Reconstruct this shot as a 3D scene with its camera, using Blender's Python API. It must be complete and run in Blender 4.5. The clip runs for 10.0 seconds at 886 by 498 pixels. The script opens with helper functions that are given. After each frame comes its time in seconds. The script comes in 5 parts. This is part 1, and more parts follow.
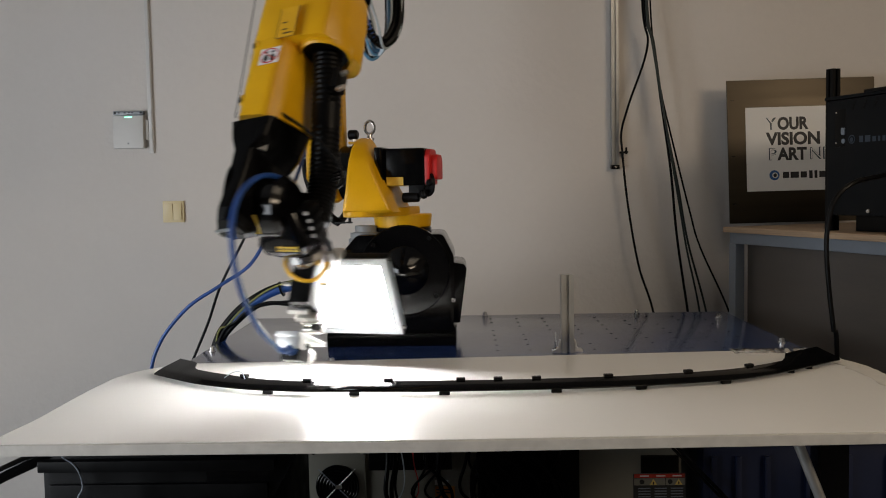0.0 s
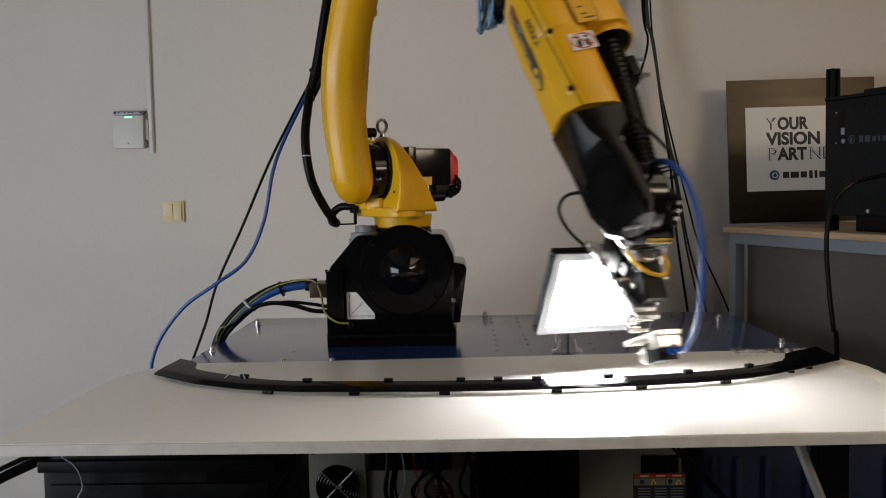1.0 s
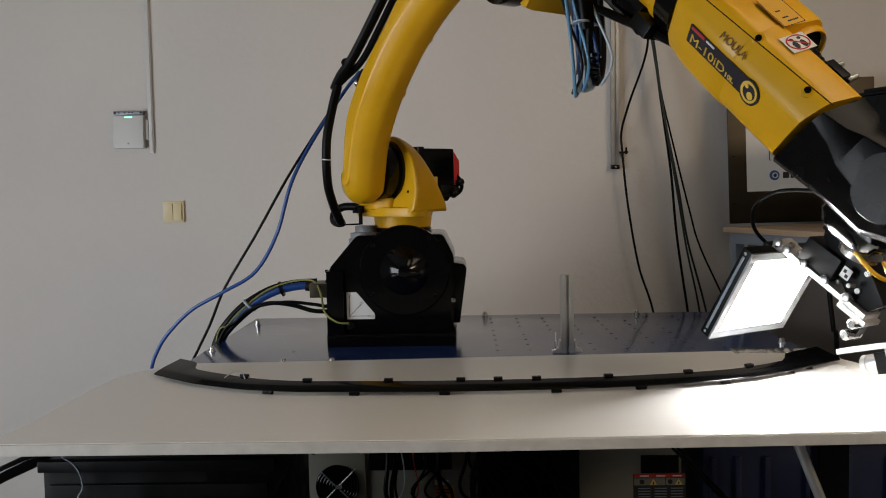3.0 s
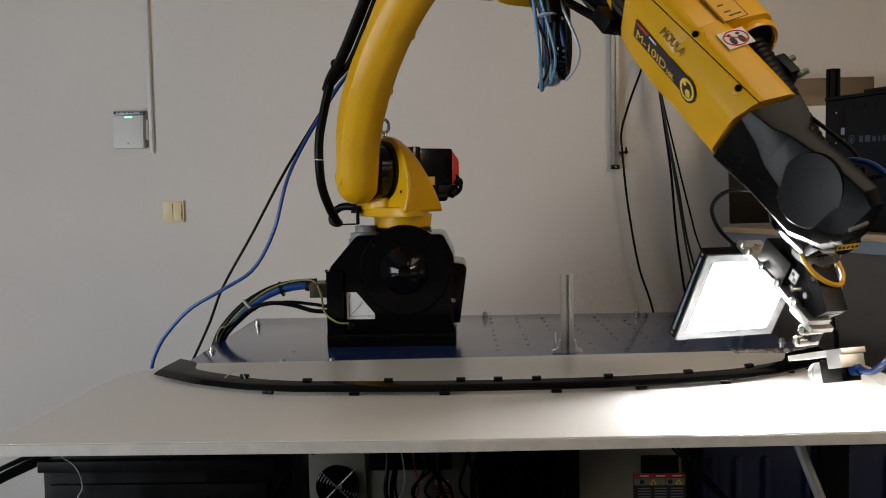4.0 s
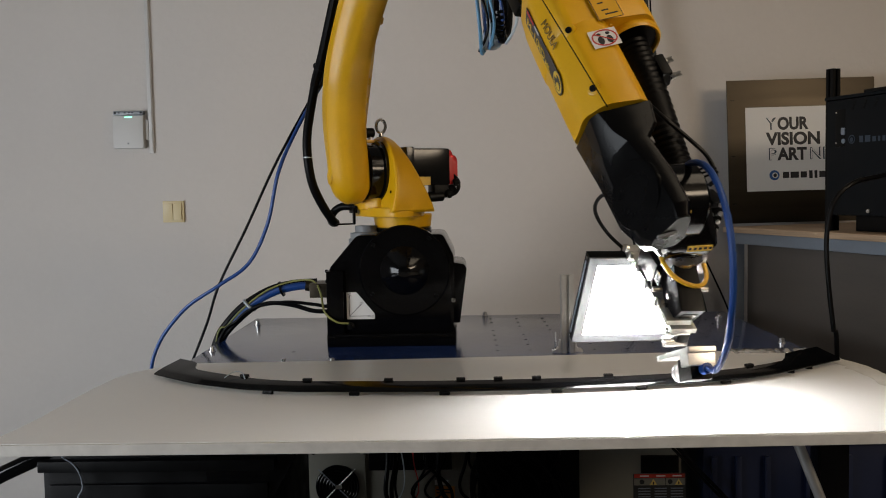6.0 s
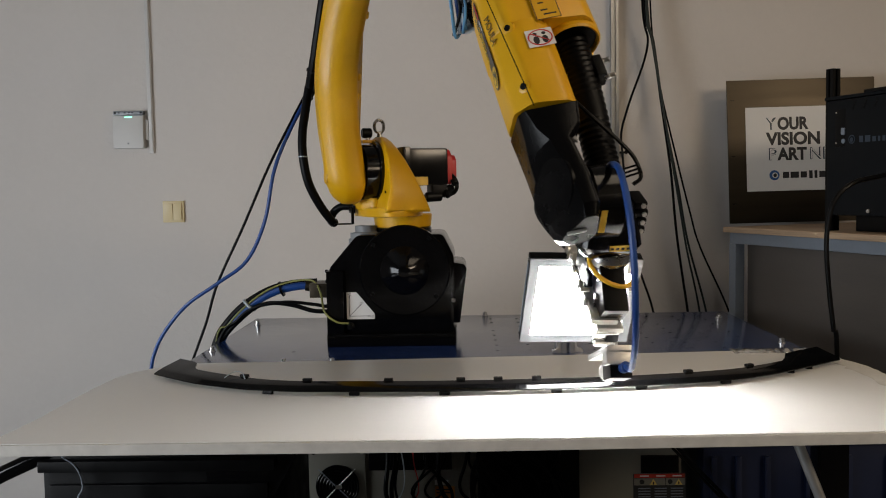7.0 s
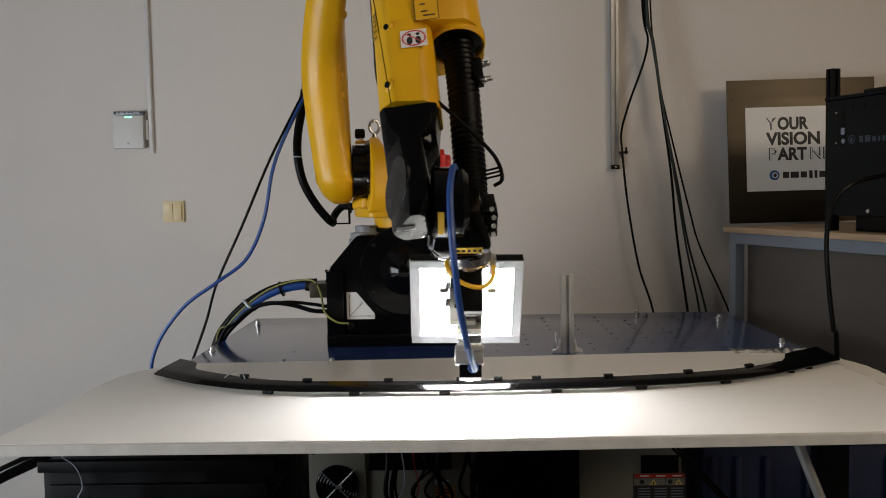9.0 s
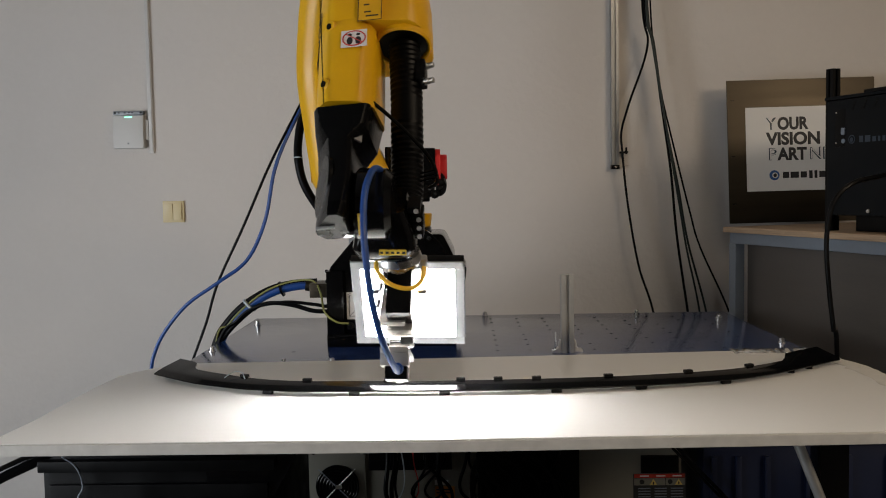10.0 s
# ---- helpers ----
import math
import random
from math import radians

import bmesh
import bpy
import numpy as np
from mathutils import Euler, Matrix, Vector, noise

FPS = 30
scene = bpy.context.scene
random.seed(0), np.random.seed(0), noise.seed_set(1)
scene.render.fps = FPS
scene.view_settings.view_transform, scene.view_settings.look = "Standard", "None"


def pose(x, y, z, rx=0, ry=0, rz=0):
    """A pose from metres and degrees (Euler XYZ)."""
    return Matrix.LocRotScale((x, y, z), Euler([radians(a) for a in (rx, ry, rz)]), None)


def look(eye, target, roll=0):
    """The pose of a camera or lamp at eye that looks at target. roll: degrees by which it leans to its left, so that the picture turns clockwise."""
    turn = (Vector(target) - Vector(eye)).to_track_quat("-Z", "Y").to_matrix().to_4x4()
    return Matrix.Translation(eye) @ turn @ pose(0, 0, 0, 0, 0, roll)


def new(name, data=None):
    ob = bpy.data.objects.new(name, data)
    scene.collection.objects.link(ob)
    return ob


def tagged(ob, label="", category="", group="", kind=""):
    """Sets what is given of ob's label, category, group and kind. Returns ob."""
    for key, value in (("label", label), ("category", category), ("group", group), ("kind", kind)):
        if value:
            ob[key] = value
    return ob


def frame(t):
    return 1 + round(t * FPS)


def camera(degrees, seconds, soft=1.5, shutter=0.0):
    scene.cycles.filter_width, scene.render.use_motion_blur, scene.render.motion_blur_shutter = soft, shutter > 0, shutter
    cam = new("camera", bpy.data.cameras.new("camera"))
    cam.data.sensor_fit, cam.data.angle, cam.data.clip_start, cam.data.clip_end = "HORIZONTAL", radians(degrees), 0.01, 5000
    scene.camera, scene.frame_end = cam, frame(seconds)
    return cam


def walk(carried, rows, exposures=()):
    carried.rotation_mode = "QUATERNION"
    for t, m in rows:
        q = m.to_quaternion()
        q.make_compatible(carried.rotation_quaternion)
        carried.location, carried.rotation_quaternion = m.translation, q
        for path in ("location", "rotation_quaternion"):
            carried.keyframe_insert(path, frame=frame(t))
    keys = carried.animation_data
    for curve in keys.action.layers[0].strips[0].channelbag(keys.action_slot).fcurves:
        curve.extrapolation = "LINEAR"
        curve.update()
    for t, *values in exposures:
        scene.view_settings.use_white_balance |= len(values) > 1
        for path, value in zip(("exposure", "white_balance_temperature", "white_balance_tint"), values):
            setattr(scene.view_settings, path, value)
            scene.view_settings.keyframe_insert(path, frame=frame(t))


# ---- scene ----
cam = camera(51.74, 10.0, soft=1.0, shutter=0.4)
H = 0.80  # height of the blue machine plate over the floor


def camera_pose():
    e = Matrix.Rotation(radians(1.196), 3, "Z") @ Matrix.Rotation(radians(90 - 3.709), 3, "X") @ Matrix.Rotation(radians(-1.044), 3, "Z")
    return Matrix.Translation((0.1604, -2.4957, 0.401 + H)) @ e.to_4x4()


walk(cam, [(0.0, camera_pose()), (10.0, camera_pose())])

# ---- light ----
world = bpy.data.worlds.new("world")
scene.world = world
world.use_nodes = True
wn = world.node_tree.nodes
sky = wn.new("ShaderNodeTexSky")
sky.sky_type, sky.sun_disc = "NISHITA", False
sky.sun_elevation, sky.sun_rotation = radians(35), radians(200)
world.node_tree.links.new(sky.outputs[0], wn["Background"].inputs[0])
wn["Background"].inputs[1].default_value = 0.05
scene.view_settings.exposure = 0.0


def area(name, m, sx, sy, watts, colour):
    d = bpy.data.lights.new(name, "AREA")
    d.shape, d.size, d.size_y, d.energy, d.color = "RECTANGLE", sx, sy, watts, colour
    ob = new(name, d)
    ob.matrix_world = m
    return ob


# warm evening light in the high window of the side wall beyond the bench
area("east_window_light", look((3.14, -3.0, 2.28), (0.7, 0.9, 1.0)), 1.7, 0.55, 46, (1.0, 0.80, 0.58))
# daylight of the window in the opposite side wall
area("west_window_daylight", look((-2.54, -1.95, 1.02), (0.2, 0.8, 0.92)), 1.9, 1.25, 65, (0.88, 0.935, 1.0))
# wide strip light under the ceiling
area("ceiling_strip_light", look((1.55, -1.45, 2.66), (1.55, -1.45, 0.0)), 1.6, 0.9, 12, (1.0, 0.83, 0.62))


# ---- materials ----
def material(name, colour, rough=0.5, metal=0.0, vary=0.08, scale=6.0, bump=0.0, bump_scale=80.0, coat=0.0, rough_vary=0.08, spec=0.5, stretch=None):
    m = bpy.data.materials.new(name)
    m.use_nodes = True
    nt = m.node_tree
    b = nt.nodes["Principled BSDF"]
    co = nt.nodes.new("ShaderNodeTexCoord")
    mp = nt.nodes.new("ShaderNodeMapping")
    if stretch:
        mp.inputs["Scale"].default_value = stretch
    nt.links.new(co.outputs["Object"], mp.inputs[0])

    def tex(s, detail):
        n = nt.nodes.new("ShaderNodeTexNoise")
        n.inputs["Scale"].default_value, n.inputs["Detail"].default_value = s, detail
        nt.links.new(mp.outputs[0], n.inputs["Vector"])
        return n
    big, fine = tex(scale, 4), tex(bump_scale, 3)
    mix = nt.nodes.new("ShaderNodeMix")
    mix.data_type = "RGBA"
    lo = [c * (1 - vary) for c in colour]
    hi = [min(1, c * (1 + vary)) for c in colour]
    mix.inputs[6].default_value, mix.inputs[7].default_value = (*lo, 1), (*hi, 1)
    add = nt.nodes.new("ShaderNodeMath")
    add.operation = "MULTIPLY_ADD"
    add.inputs[1].default_value, add.inputs[2].default_value = 0.25, 0.0
    nt.links.new(fine.outputs["Fac"], add.inputs[0])
    s = nt.nodes.new("ShaderNodeMath")
    s.operation = "ADD"
    nt.links.new(big.outputs["Fac"], s.inputs[0])
    nt.links.new(add.outputs[0], s.inputs[1])
    r0 = nt.nodes.new("ShaderNodeMapRange")
    r0.inputs[1].default_value, r0.inputs[2].default_value = 0.4, 0.85
    nt.links.new(s.outputs[0], r0.inputs[0])
    nt.links.new(r0.outputs[0], mix.inputs[0])
    nt.links.new(mix.outputs[2], b.inputs["Base Color"])
    rr = nt.nodes.new("ShaderNodeMapRange")
    rr.inputs[1].default_value, rr.inputs[2].default_value = 0.3, 0.7
    rr.inputs[3].default_value, rr.inputs[4].default_value = max(0.02, rough - rough_vary), min(1, rough + rough_vary)
    nt.links.new(big.outputs["Fac"], rr.inputs[0])
    nt.links.new(rr.outputs[0], b.inputs["Roughness"])
    b.inputs["Metallic"].default_value = metal
    b.inputs["Specular IOR Level"].default_value = spec
    b.inputs["Coat Weight"].default_value = coat
    b.inputs["Coat Roughness"].default_value = 0.12
    if bump:
        bp = nt.nodes.new("ShaderNodeBump")
        bp.inputs["Strength"].default_value, bp.inputs["Distance"].default_value = bump, 0.002
        nt.links.new(fine.outputs["Fac"], bp.inputs["Height"])
        nt.links.new(bp.outputs[0], b.inputs["Normal"])
    return m


def glowing(name, colour, strength):
    m = bpy.data.materials.new(name)
    m.use_nodes = True
    b = m.node_tree.nodes["Principled BSDF"]
    b.inputs["Base Color"].default_value = (0.8, 0.8, 0.8, 1)
    b.inputs["Emission Color"].default_value = (*colour, 1)
    b.inputs["Emission Strength"].default_value = strength
    return m


def glass(name, rough):
    m = bpy.data.materials.new(name)
    m.use_nodes = True
    b = m.node_tree.nodes["Principled BSDF"]
    b.inputs["Transmission Weight"].default_value, b.inputs["Roughness"].default_value = 1.0, rough
    return m


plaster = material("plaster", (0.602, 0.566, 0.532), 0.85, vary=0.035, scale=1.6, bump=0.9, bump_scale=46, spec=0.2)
# darker copy of the plaster for unseen walls, to weaken bounce and reflections
low_bounce_plaster = material("low_bounce_plaster", (0.22, 0.21, 0.20), 0.85, vary=0.05, scale=1.6, bump=0.4, bump_scale=38, spec=0.2)
# unseen ceiling, set dark so that less light bounces onto the wall tops
low_bounce_ceiling = material("low_bounce_ceiling", (0.26, 0.25, 0.235), 0.9, vary=0.04, scale=2)
concrete = material("concrete", (0.045, 0.043, 0.042), 0.8, vary=0.12, scale=3, bump=0.2)
white_paint = material("white_paint", (0.60, 0.58, 0.55), 0.5, vary=0.03, scale=9)
cream_plastic = material("cream_plastic", (0.58, 0.47, 0.25), 0.4, vary=0.03, scale=12)
white_plastic = material("white_plastic", (0.53, 0.515, 0.49), 0.45, vary=0.02, scale=12)
yellow_paint = material("yellow_paint", (0.645, 0.342, 0.002), 0.40, vary=0.07, scale=9, bump=0.10, bump_scale=260, coat=0.08, spec=0.38)
black_paint = material("black_paint", (0.0018, 0.0018, 0.0021), 0.14, vary=0.2, scale=12, bump=0.02, bump_scale=240, rough_vary=0.04, spec=0.3)
carrier_black = material("carrier_black", (0.0018, 0.0018, 0.0021), 0.26, vary=0.2, scale=14, bump=0.03, bump_scale=240, rough_vary=0.05, spec=0.11)
black_plastic = material("black_plastic", (0.002, 0.002, 0.0022), 0.40, vary=0.2, scale=20, spec=0.14)
black_gloss = material("black_gloss", (0.002, 0.002, 0.0022), 0.10, vary=0.2, scale=20, rough_vary=0.03, spec=0.2)
rubber = material("rubber", (0.0018, 0.0018, 0.0021), 0.40, vary=0.2, scale=30, spec=0.12)
green_rubber = material("green_rubber", (0.004, 0.013, 0.012), 0.5, vary=0.2, scale=30)
blue_rubber = material("blue_rubber", (0.008, 0.05, 0.22), 0.42, vary=0.12, scale=30)
pale_blue_hose = material("pale_blue_hose", (0.10, 0.26, 0.42), 0.35, vary=0.15, scale=30)
clear_hose = material("clear_hose", (0.42, 0.48, 0.52), 0.3, vary=0.1, scale=30)
yellow_rubber = material("yellow_rubber", (0.75, 0.42, 0.02), 0.4, vary=0.06, scale=30)
green_yellow_wire = material("green_yellow_wire", (0.22, 0.22, 0.06), 0.5, vary=0.2, scale=60)
blue_steel = material("blue_steel", (0.018, 0.040, 0.140), 0.15, vary=0.12, scale=4, rough_vary=0.05, bump=0.02, bump_scale=150, coat=0.4)
board_white = material("board_white", (0.72, 0.712, 0.695), 0.30, vary=0.025, scale=2.0, rough_vary=0.02, coat=0.08)
board_edge = material("board_edge", (0.52, 0.50, 0.465), 0.6, vary=0.1, scale=20, bump=0.2)
film = glass("film", 0.15)
aluminium = material("aluminium", (0.50, 0.50, 0.485), 0.36, metal=0.75, vary=0.05, scale=20, rough_vary=0.08)
machined = material("machined", (0.74, 0.73, 0.71), 0.36, metal=0.85, vary=0.06, scale=30)
steel = material("steel", (0.55, 0.54, 0.52), 0.28, metal=1.0, vary=0.08, scale=30)
dark_steel = material("dark_steel", (0.062, 0.051, 0.037), 0.42, metal=0.95, vary=0.14, scale=3, stretch=(1, 1, 9), bump=0.04)
grey_frame = material("grey_frame", (0.20, 0.23, 0.27), 0.5, vary=0.08, scale=8)
grey_primer = material("grey_primer", (0.20, 0.205, 0.21), 0.5, vary=0.08, scale=12)
plywood = material("plywood", (0.46, 0.32, 0.20), 0.6, vary=0.18, scale=7, stretch=(1, 1, 30), bump=0.1)
paper = material("paper", (0.66, 0.655, 0.645), 0.6, vary=0.02, scale=6)
ink = material("ink", (0.014, 0.014, 0.016), 0.6, vary=0.1, scale=30)
blue_ink = material("blue_ink", (0.02, 0.09, 0.26), 0.6, vary=0.1, scale=30)
red_ink = material("red_ink", (0.45, 0.03, 0.02), 0.6, vary=0.1, scale=30)
navy_print = material("navy_print", (0.016, 0.014, 0.022), 0.35, vary=0.15, scale=30)
yellow_ink = material("yellow_ink", (0.70, 0.46, 0.05), 0.45, vary=0.05, scale=30)
pale_yellow_ink = material("pale_yellow_ink", (0.74, 0.55, 0.14), 0.45, vary=0.06, scale=30)
pale_print = material("pale_print", (0.16, 0.10, 0.02), 0.5, vary=0.1, scale=30)
panel_brown = material("panel_brown", (0.105, 0.090, 0.078), 0.5, vary=0.12, scale=4, stretch=(1, 1, 5), bump=0.04)
label_yellow = material("label_yellow", (0.64, 0.34, 0.008), 0.4, vary=0.06, scale=30)
orange_ink = material("orange_ink", (0.55, 0.22, 0.03), 0.5, vary=0.06, scale=30)
red_plastic = material("red_plastic", (0.50, 0.018, 0.018), 0.4, vary=0.08, scale=20)
cabinet_black = material("cabinet_black", (0.003, 0.0044, 0.006), 0.5, vary=0.12, scale=6, bump=0.05, bump_scale=200, spec=0.13)
cabinet_print = material("cabinet_print", (0.02, 0.035, 0.055), 0.4, vary=0.1, scale=20)
controller_beige = material("controller_beige", (0.21, 0.20, 0.165), 0.5, vary=0.06, scale=7, bump=0.05)
crate_blue = material("crate_blue", (0.0013, 0.0062, 0.030), 0.45, vary=0.15, scale=8)
lens_glass = material("lens_glass", (0.01, 0.01, 0.02), 0.05, vary=0.1, scale=20, coat=1.0)
frosted = material("frosted", (0.17, 0.18, 0.19), 0.40, metal=0.3, vary=0.05, scale=20)
lit_panel = glowing("lit_panel", (1.0, 0.985, 0.96), 88.0)
green_led = glowing("green_led", (0.15, 1.0, 0.55), 2.0)


# ---- mesh building ----
def add_box(bm, c, s, bevel=0.0, m=None):
    r = bmesh.ops.create_cube(bm, size=1.0)
    vs = r["verts"]
    bmesh.ops.scale(bm, vec=s, verts=vs)
    if bevel:
        es = list({e for v in vs for e in v.link_edges})
        g = bmesh.ops.bevel(bm, geom=es, offset=min(bevel, 0.45 * min(s)), segments=2, affect="EDGES", profile=0.7)
        vs = list({v for f in g["faces"] for v in f.verts} | {v for v in vs if v.is_valid})
    mm = Matrix.Translation(c)
    if m is not None:
        mm = m @ mm
    bmesh.ops.transform(bm, matrix=mm, verts=vs)
    return bm


def frame_of(d):
    d = Vector(d).normalized()
    a = Vector((0, 0, 1)) if abs(d.z) < 0.9 else Vector((1, 0, 0))
    u = d.cross(a).normalized()
    return u, d.cross(u).normalized()


def add_rings(bm, rings, close=True, caps=True):
    """Skin over a row of rings of points."""
    vs = [[bm.verts.new(p) for p in r] for r in rings]
    n = len(vs[0])
    for a, b in zip(vs, vs[1:]):
        for i in range(n if close else n - 1):
            j = (i + 1) % n
            bm.faces.new((a[i], a[j], b[j], b[i]))
    if caps:
        bm.faces.new(vs[0][::-1])
        bm.faces.new(vs[-1])
    return bm


def add_lathe(bm, p0, axis, prof, seg=32):
    """Turned shape: prof lists (distance along the axis, radius)."""
    p0, d = Vector(p0), Vector(axis).normalized()
    u, w = frame_of(d)
    rings = []
    for h, r in prof:
        rings.append([p0 + d * h + (u * math.cos(2 * math.pi * k / seg) + w * math.sin(2 * math.pi * k / seg)) * max(r, 1e-4) for k in range(seg)])
    return add_rings(bm, rings)


def add_cyl(bm, p0, p1, r, seg=20, bevel=0.0):
    p0, p1 = Vector(p0), Vector(p1)
    L = (p1 - p0).length
    b = min(bevel, r * 0.4, L * 0.4)
    prof = [(0, r), (L, r)] if not b else [(0, r - b), (b, r), (L - b, r), (L, r - b)]
    return add_lathe(bm, p0, p1 - p0, prof, seg)


def smooth_line(pts, n=8):
    """Catmull-Rom through the points."""
    P = [Vector(p) for p in pts]
    P = [2 * P[0] - P[1]] + P + [2 * P[-1] - P[-2]]
    out = []
    for i in range(1, len(P) - 2):
        a, b, c, d = P[i - 1:i + 3]
        for k in range(n):
            t = k / n
            out.append(0.5 * ((2 * b) + (c - a) * t + (2 * a - 5 * b + 4 * c - d) * t * t + (3 * b - a - 3 * c + d) * t ** 3))
    return out + [P[-2]]


def add_tube(bm, pts, r, seg=10, n=8, ridge=0.0):
    line = smooth_line(pts, n)
    rings = []
    u = None
    for i, p in enumerate(line):
        d = (line[min(i + 1, len(line) - 1)] - line[max(i - 1, 0)]).normalized()
        if u is None:
            u, w = frame_of(d)
        u = (u - d * u.dot(d)).normalized()
        w = d.cross(u)
        rr = r * (1 + (ridge if i % 2 else -ridge)) if ridge else r
        rings.append([p + (u * math.cos(2 * math.pi * k / seg) + w * math.sin(2 * math.pi * k / seg)) * rr for k in range(seg)])
    return add_rings(bm, rings)


def add_prism(bm, outline, h0, h1, plane="xz", bevel=0.0):
    """A plate with the outline, from h0 to h1 across its plane."""
    def at(a, b, h):
        return {"xz": (a, h, b), "xy": (a, b, h), "yz": (h, a, b)}[plane]
    lo = [bm.verts.new(at(a, b, h0)) for a, b in outline]
    hi = [bm.verts.new(at(a, b, h1)) for a, b in outline]
    n = len(lo)
    fs = [bm.faces.new((lo[i], lo[(i + 1) % n], hi[(i + 1) % n], hi[i])) for i in range(n)]
    fs += [bm.faces.new(lo[::-1]), bm.faces.new(hi)]
    bmesh.ops.recalc_face_normals(bm, faces=fs)
    if bevel:
        es = [e for f in fs[-2:] for e in f.edges]
        bmesh.ops.bevel(bm, geom=es, offset=bevel, segments=2, affect="EDGES", profile=0.7)
    return bm


def rounded(pts, r, n=5):
    """Outline with rounded corners."""
    out = []
    P = [Vector((*p, 0)) for p in pts]
    for i, p in enumerate(P):
        a, b = P[i - 1] - p, P[(i + 1) % len(P)] - p
        d = min(r, 0.45 * a.length, 0.45 * b.length)
        s, e = p + a.normalized() * d, p + b.normalized() * d
        for k in range(n + 1):
            t = k / n
            q = s * (1 - t) ** 2 + p * 2 * t * (1 - t) + e * t * t
            out.append((q.x, q.y))
    return out


def mesh(name, bm, mat, flat=False, sharp=32):
    bmesh.ops.recalc_face_normals(bm, faces=bm.faces)
    me = bpy.data.meshes.new(name)
    bm.to_mesh(me)
    bm.free()
    me.materials.append(mat)
    if not flat:
        for p in me.polygons:
            p.use_smooth = True
        me.set_sharp_from_angle(angle=radians(sharp))
    return me


def part(name, bm, mat, parent=None, label="", flat=False, sharp=32):
    ob = new(name, mesh(name, bm, mat, flat, sharp))
    ob.parent = parent
    return tagged(ob, label)


def thing(name, label, category, group="", kind="", at=None):
    ob = tagged(new(name), label, category, group, kind)
    if at is not None:
        ob.matrix_world = at
    return ob


def solid(name, bm, mat, label, category="", group="", kind="", at=None, flat=False):
    ob = part(name, bm, mat, None, label, flat)
    tagged(ob, "", category, group, kind)
    if at is not None:
        ob.matrix_world = at
    return ob


def lettering(name, text, size, mat, m, parent, label="", bold=0.0, outline=0.0, width=None):
    cu = bpy.data.curves.new(name, "FONT")
    cu.body, cu.size, cu.extrude, cu.offset = text, size, 0.0004, bold
    cu.resolution_u = 4
    tmp = bpy.data.objects.new(name, cu)
    scene.collection.objects.link(tmp)
    dg = bpy.context.evaluated_depsgraph_get()
    me = bpy.data.meshes.new_from_object(tmp.evaluated_get(dg))
    bpy.data.objects.remove(tmp)
    xs = [v.co.x for v in me.vertices]
    k = width / (max(xs) - min(xs)) if width else 1
    for v in me.vertices:
        v.co.x *= k
    me.materials.clear()
    me.materials.append(mat)
    ob = new(name, me)
    ob.parent = parent
    ob.matrix_local = m
    return tagged(ob, label)


def B():
    return bmesh.new()


def axes(x, y, z, o=(0, 0, 0)):
    m = Matrix((x, y, z)).transposed().to_4x4()
    m.translation = o
    return m


# ---- the room ----
X0, X1, Y0, Y1, ZC = -2.6, 3.2, -4.5, 0.95, 2.75


def wall(name, x0, x1, y0, y1, hole=None, mat=plaster):
    """A wall as thick boxes round an opening (a0, a1, z0, z1) along its length."""
    bm = B()
    along_x = (x1 - x0) > (y1 - y0)
    if not hole:
        add_box(bm, ((x0 + x1) / 2, (y0 + y1) / 2, ZC / 2), (x1 - x0, y1 - y0, ZC))
    else:
        a0, a1, z0, z1 = hole
        lo, hi = (x0, x1) if along_x else (y0, y1)
        for s, e, b, t in ((lo, a0, 0, ZC), (a1, hi, 0, ZC), (a0, a1, 0, z0), (a0, a1, z1, ZC)):
            if along_x:
                add_box(bm, ((s + e) / 2, (y0 + y1) / 2, (b + t) / 2), (e - s, y1 - y0, t - b))
            else:
                add_box(bm, ((x0 + x1) / 2, (s + e) / 2, (b + t) / 2), (x1 - x0, e - s, t - b))
    return solid(name, bm, mat, "off-white plastered workshop wall" if mat is plaster else "unseen workshop wall, coloured dark to weaken bounce light", "wall", kind="structure", flat=True)


wall("wall_north", X0, X1, Y1, Y1 + 0.15)
# the three walls out of view are added in the darkened plaster
wall("wall_south", X0, X1, Y0 - 0.15, Y0, None, low_bounce_plaster)
wall("wall_west", X0 - 0.15, X0, Y0 - 0.15, Y1 + 0.15, (-2.98, -0.92, 0.36, 1.70), low_bounce_plaster)
wall("wall_east", X1, X1 + 0.15, Y0 - 0.15, Y1 + 0.15, (-3.9, -2.1, 1.98, 2.6), low_bounce_plaster)
solid("floor", add_box(B(), ((X0 + X1) / 2, (Y0 + Y1) / 2, -0.05), (X1 - X0 + 0.3, Y1 - Y0 + 0.3, 0.1)), concrete, "grey concrete workshop floor", "floor", kind="structure", flat=True)
solid("ceiling", add_box(B(), ((X0 + X1) / 2, (Y0 + Y1) / 2, ZC + 0.05), (X1 - X0 + 0.3, Y1 - Y0 + 0.3, 0.1)), low_bounce_ceiling, "unseen ceiling, darkened to keep the wall tops dim", "ceiling", kind="structure", flat=True)


def ceiling_light():
    t = thing("ceiling_light", "wide flat white ceiling light fixture", "ceiling light", at=pose(1.55, -1.45, ZC))
    part("housing", add_box(B(), (0, 0, -0.03), (1.68, 0.98, 0.056), 0.006), white_paint, t)
    for y in (-0.47, 0.47):
        part("rim", add_box(B(), (0, y, -0.070), (1.66, 0.02, 0.022), 0.002), white_plastic, t)


ceiling_light()

# ---- on the wall ----
UP = Matrix.Translation((0, 0, H))


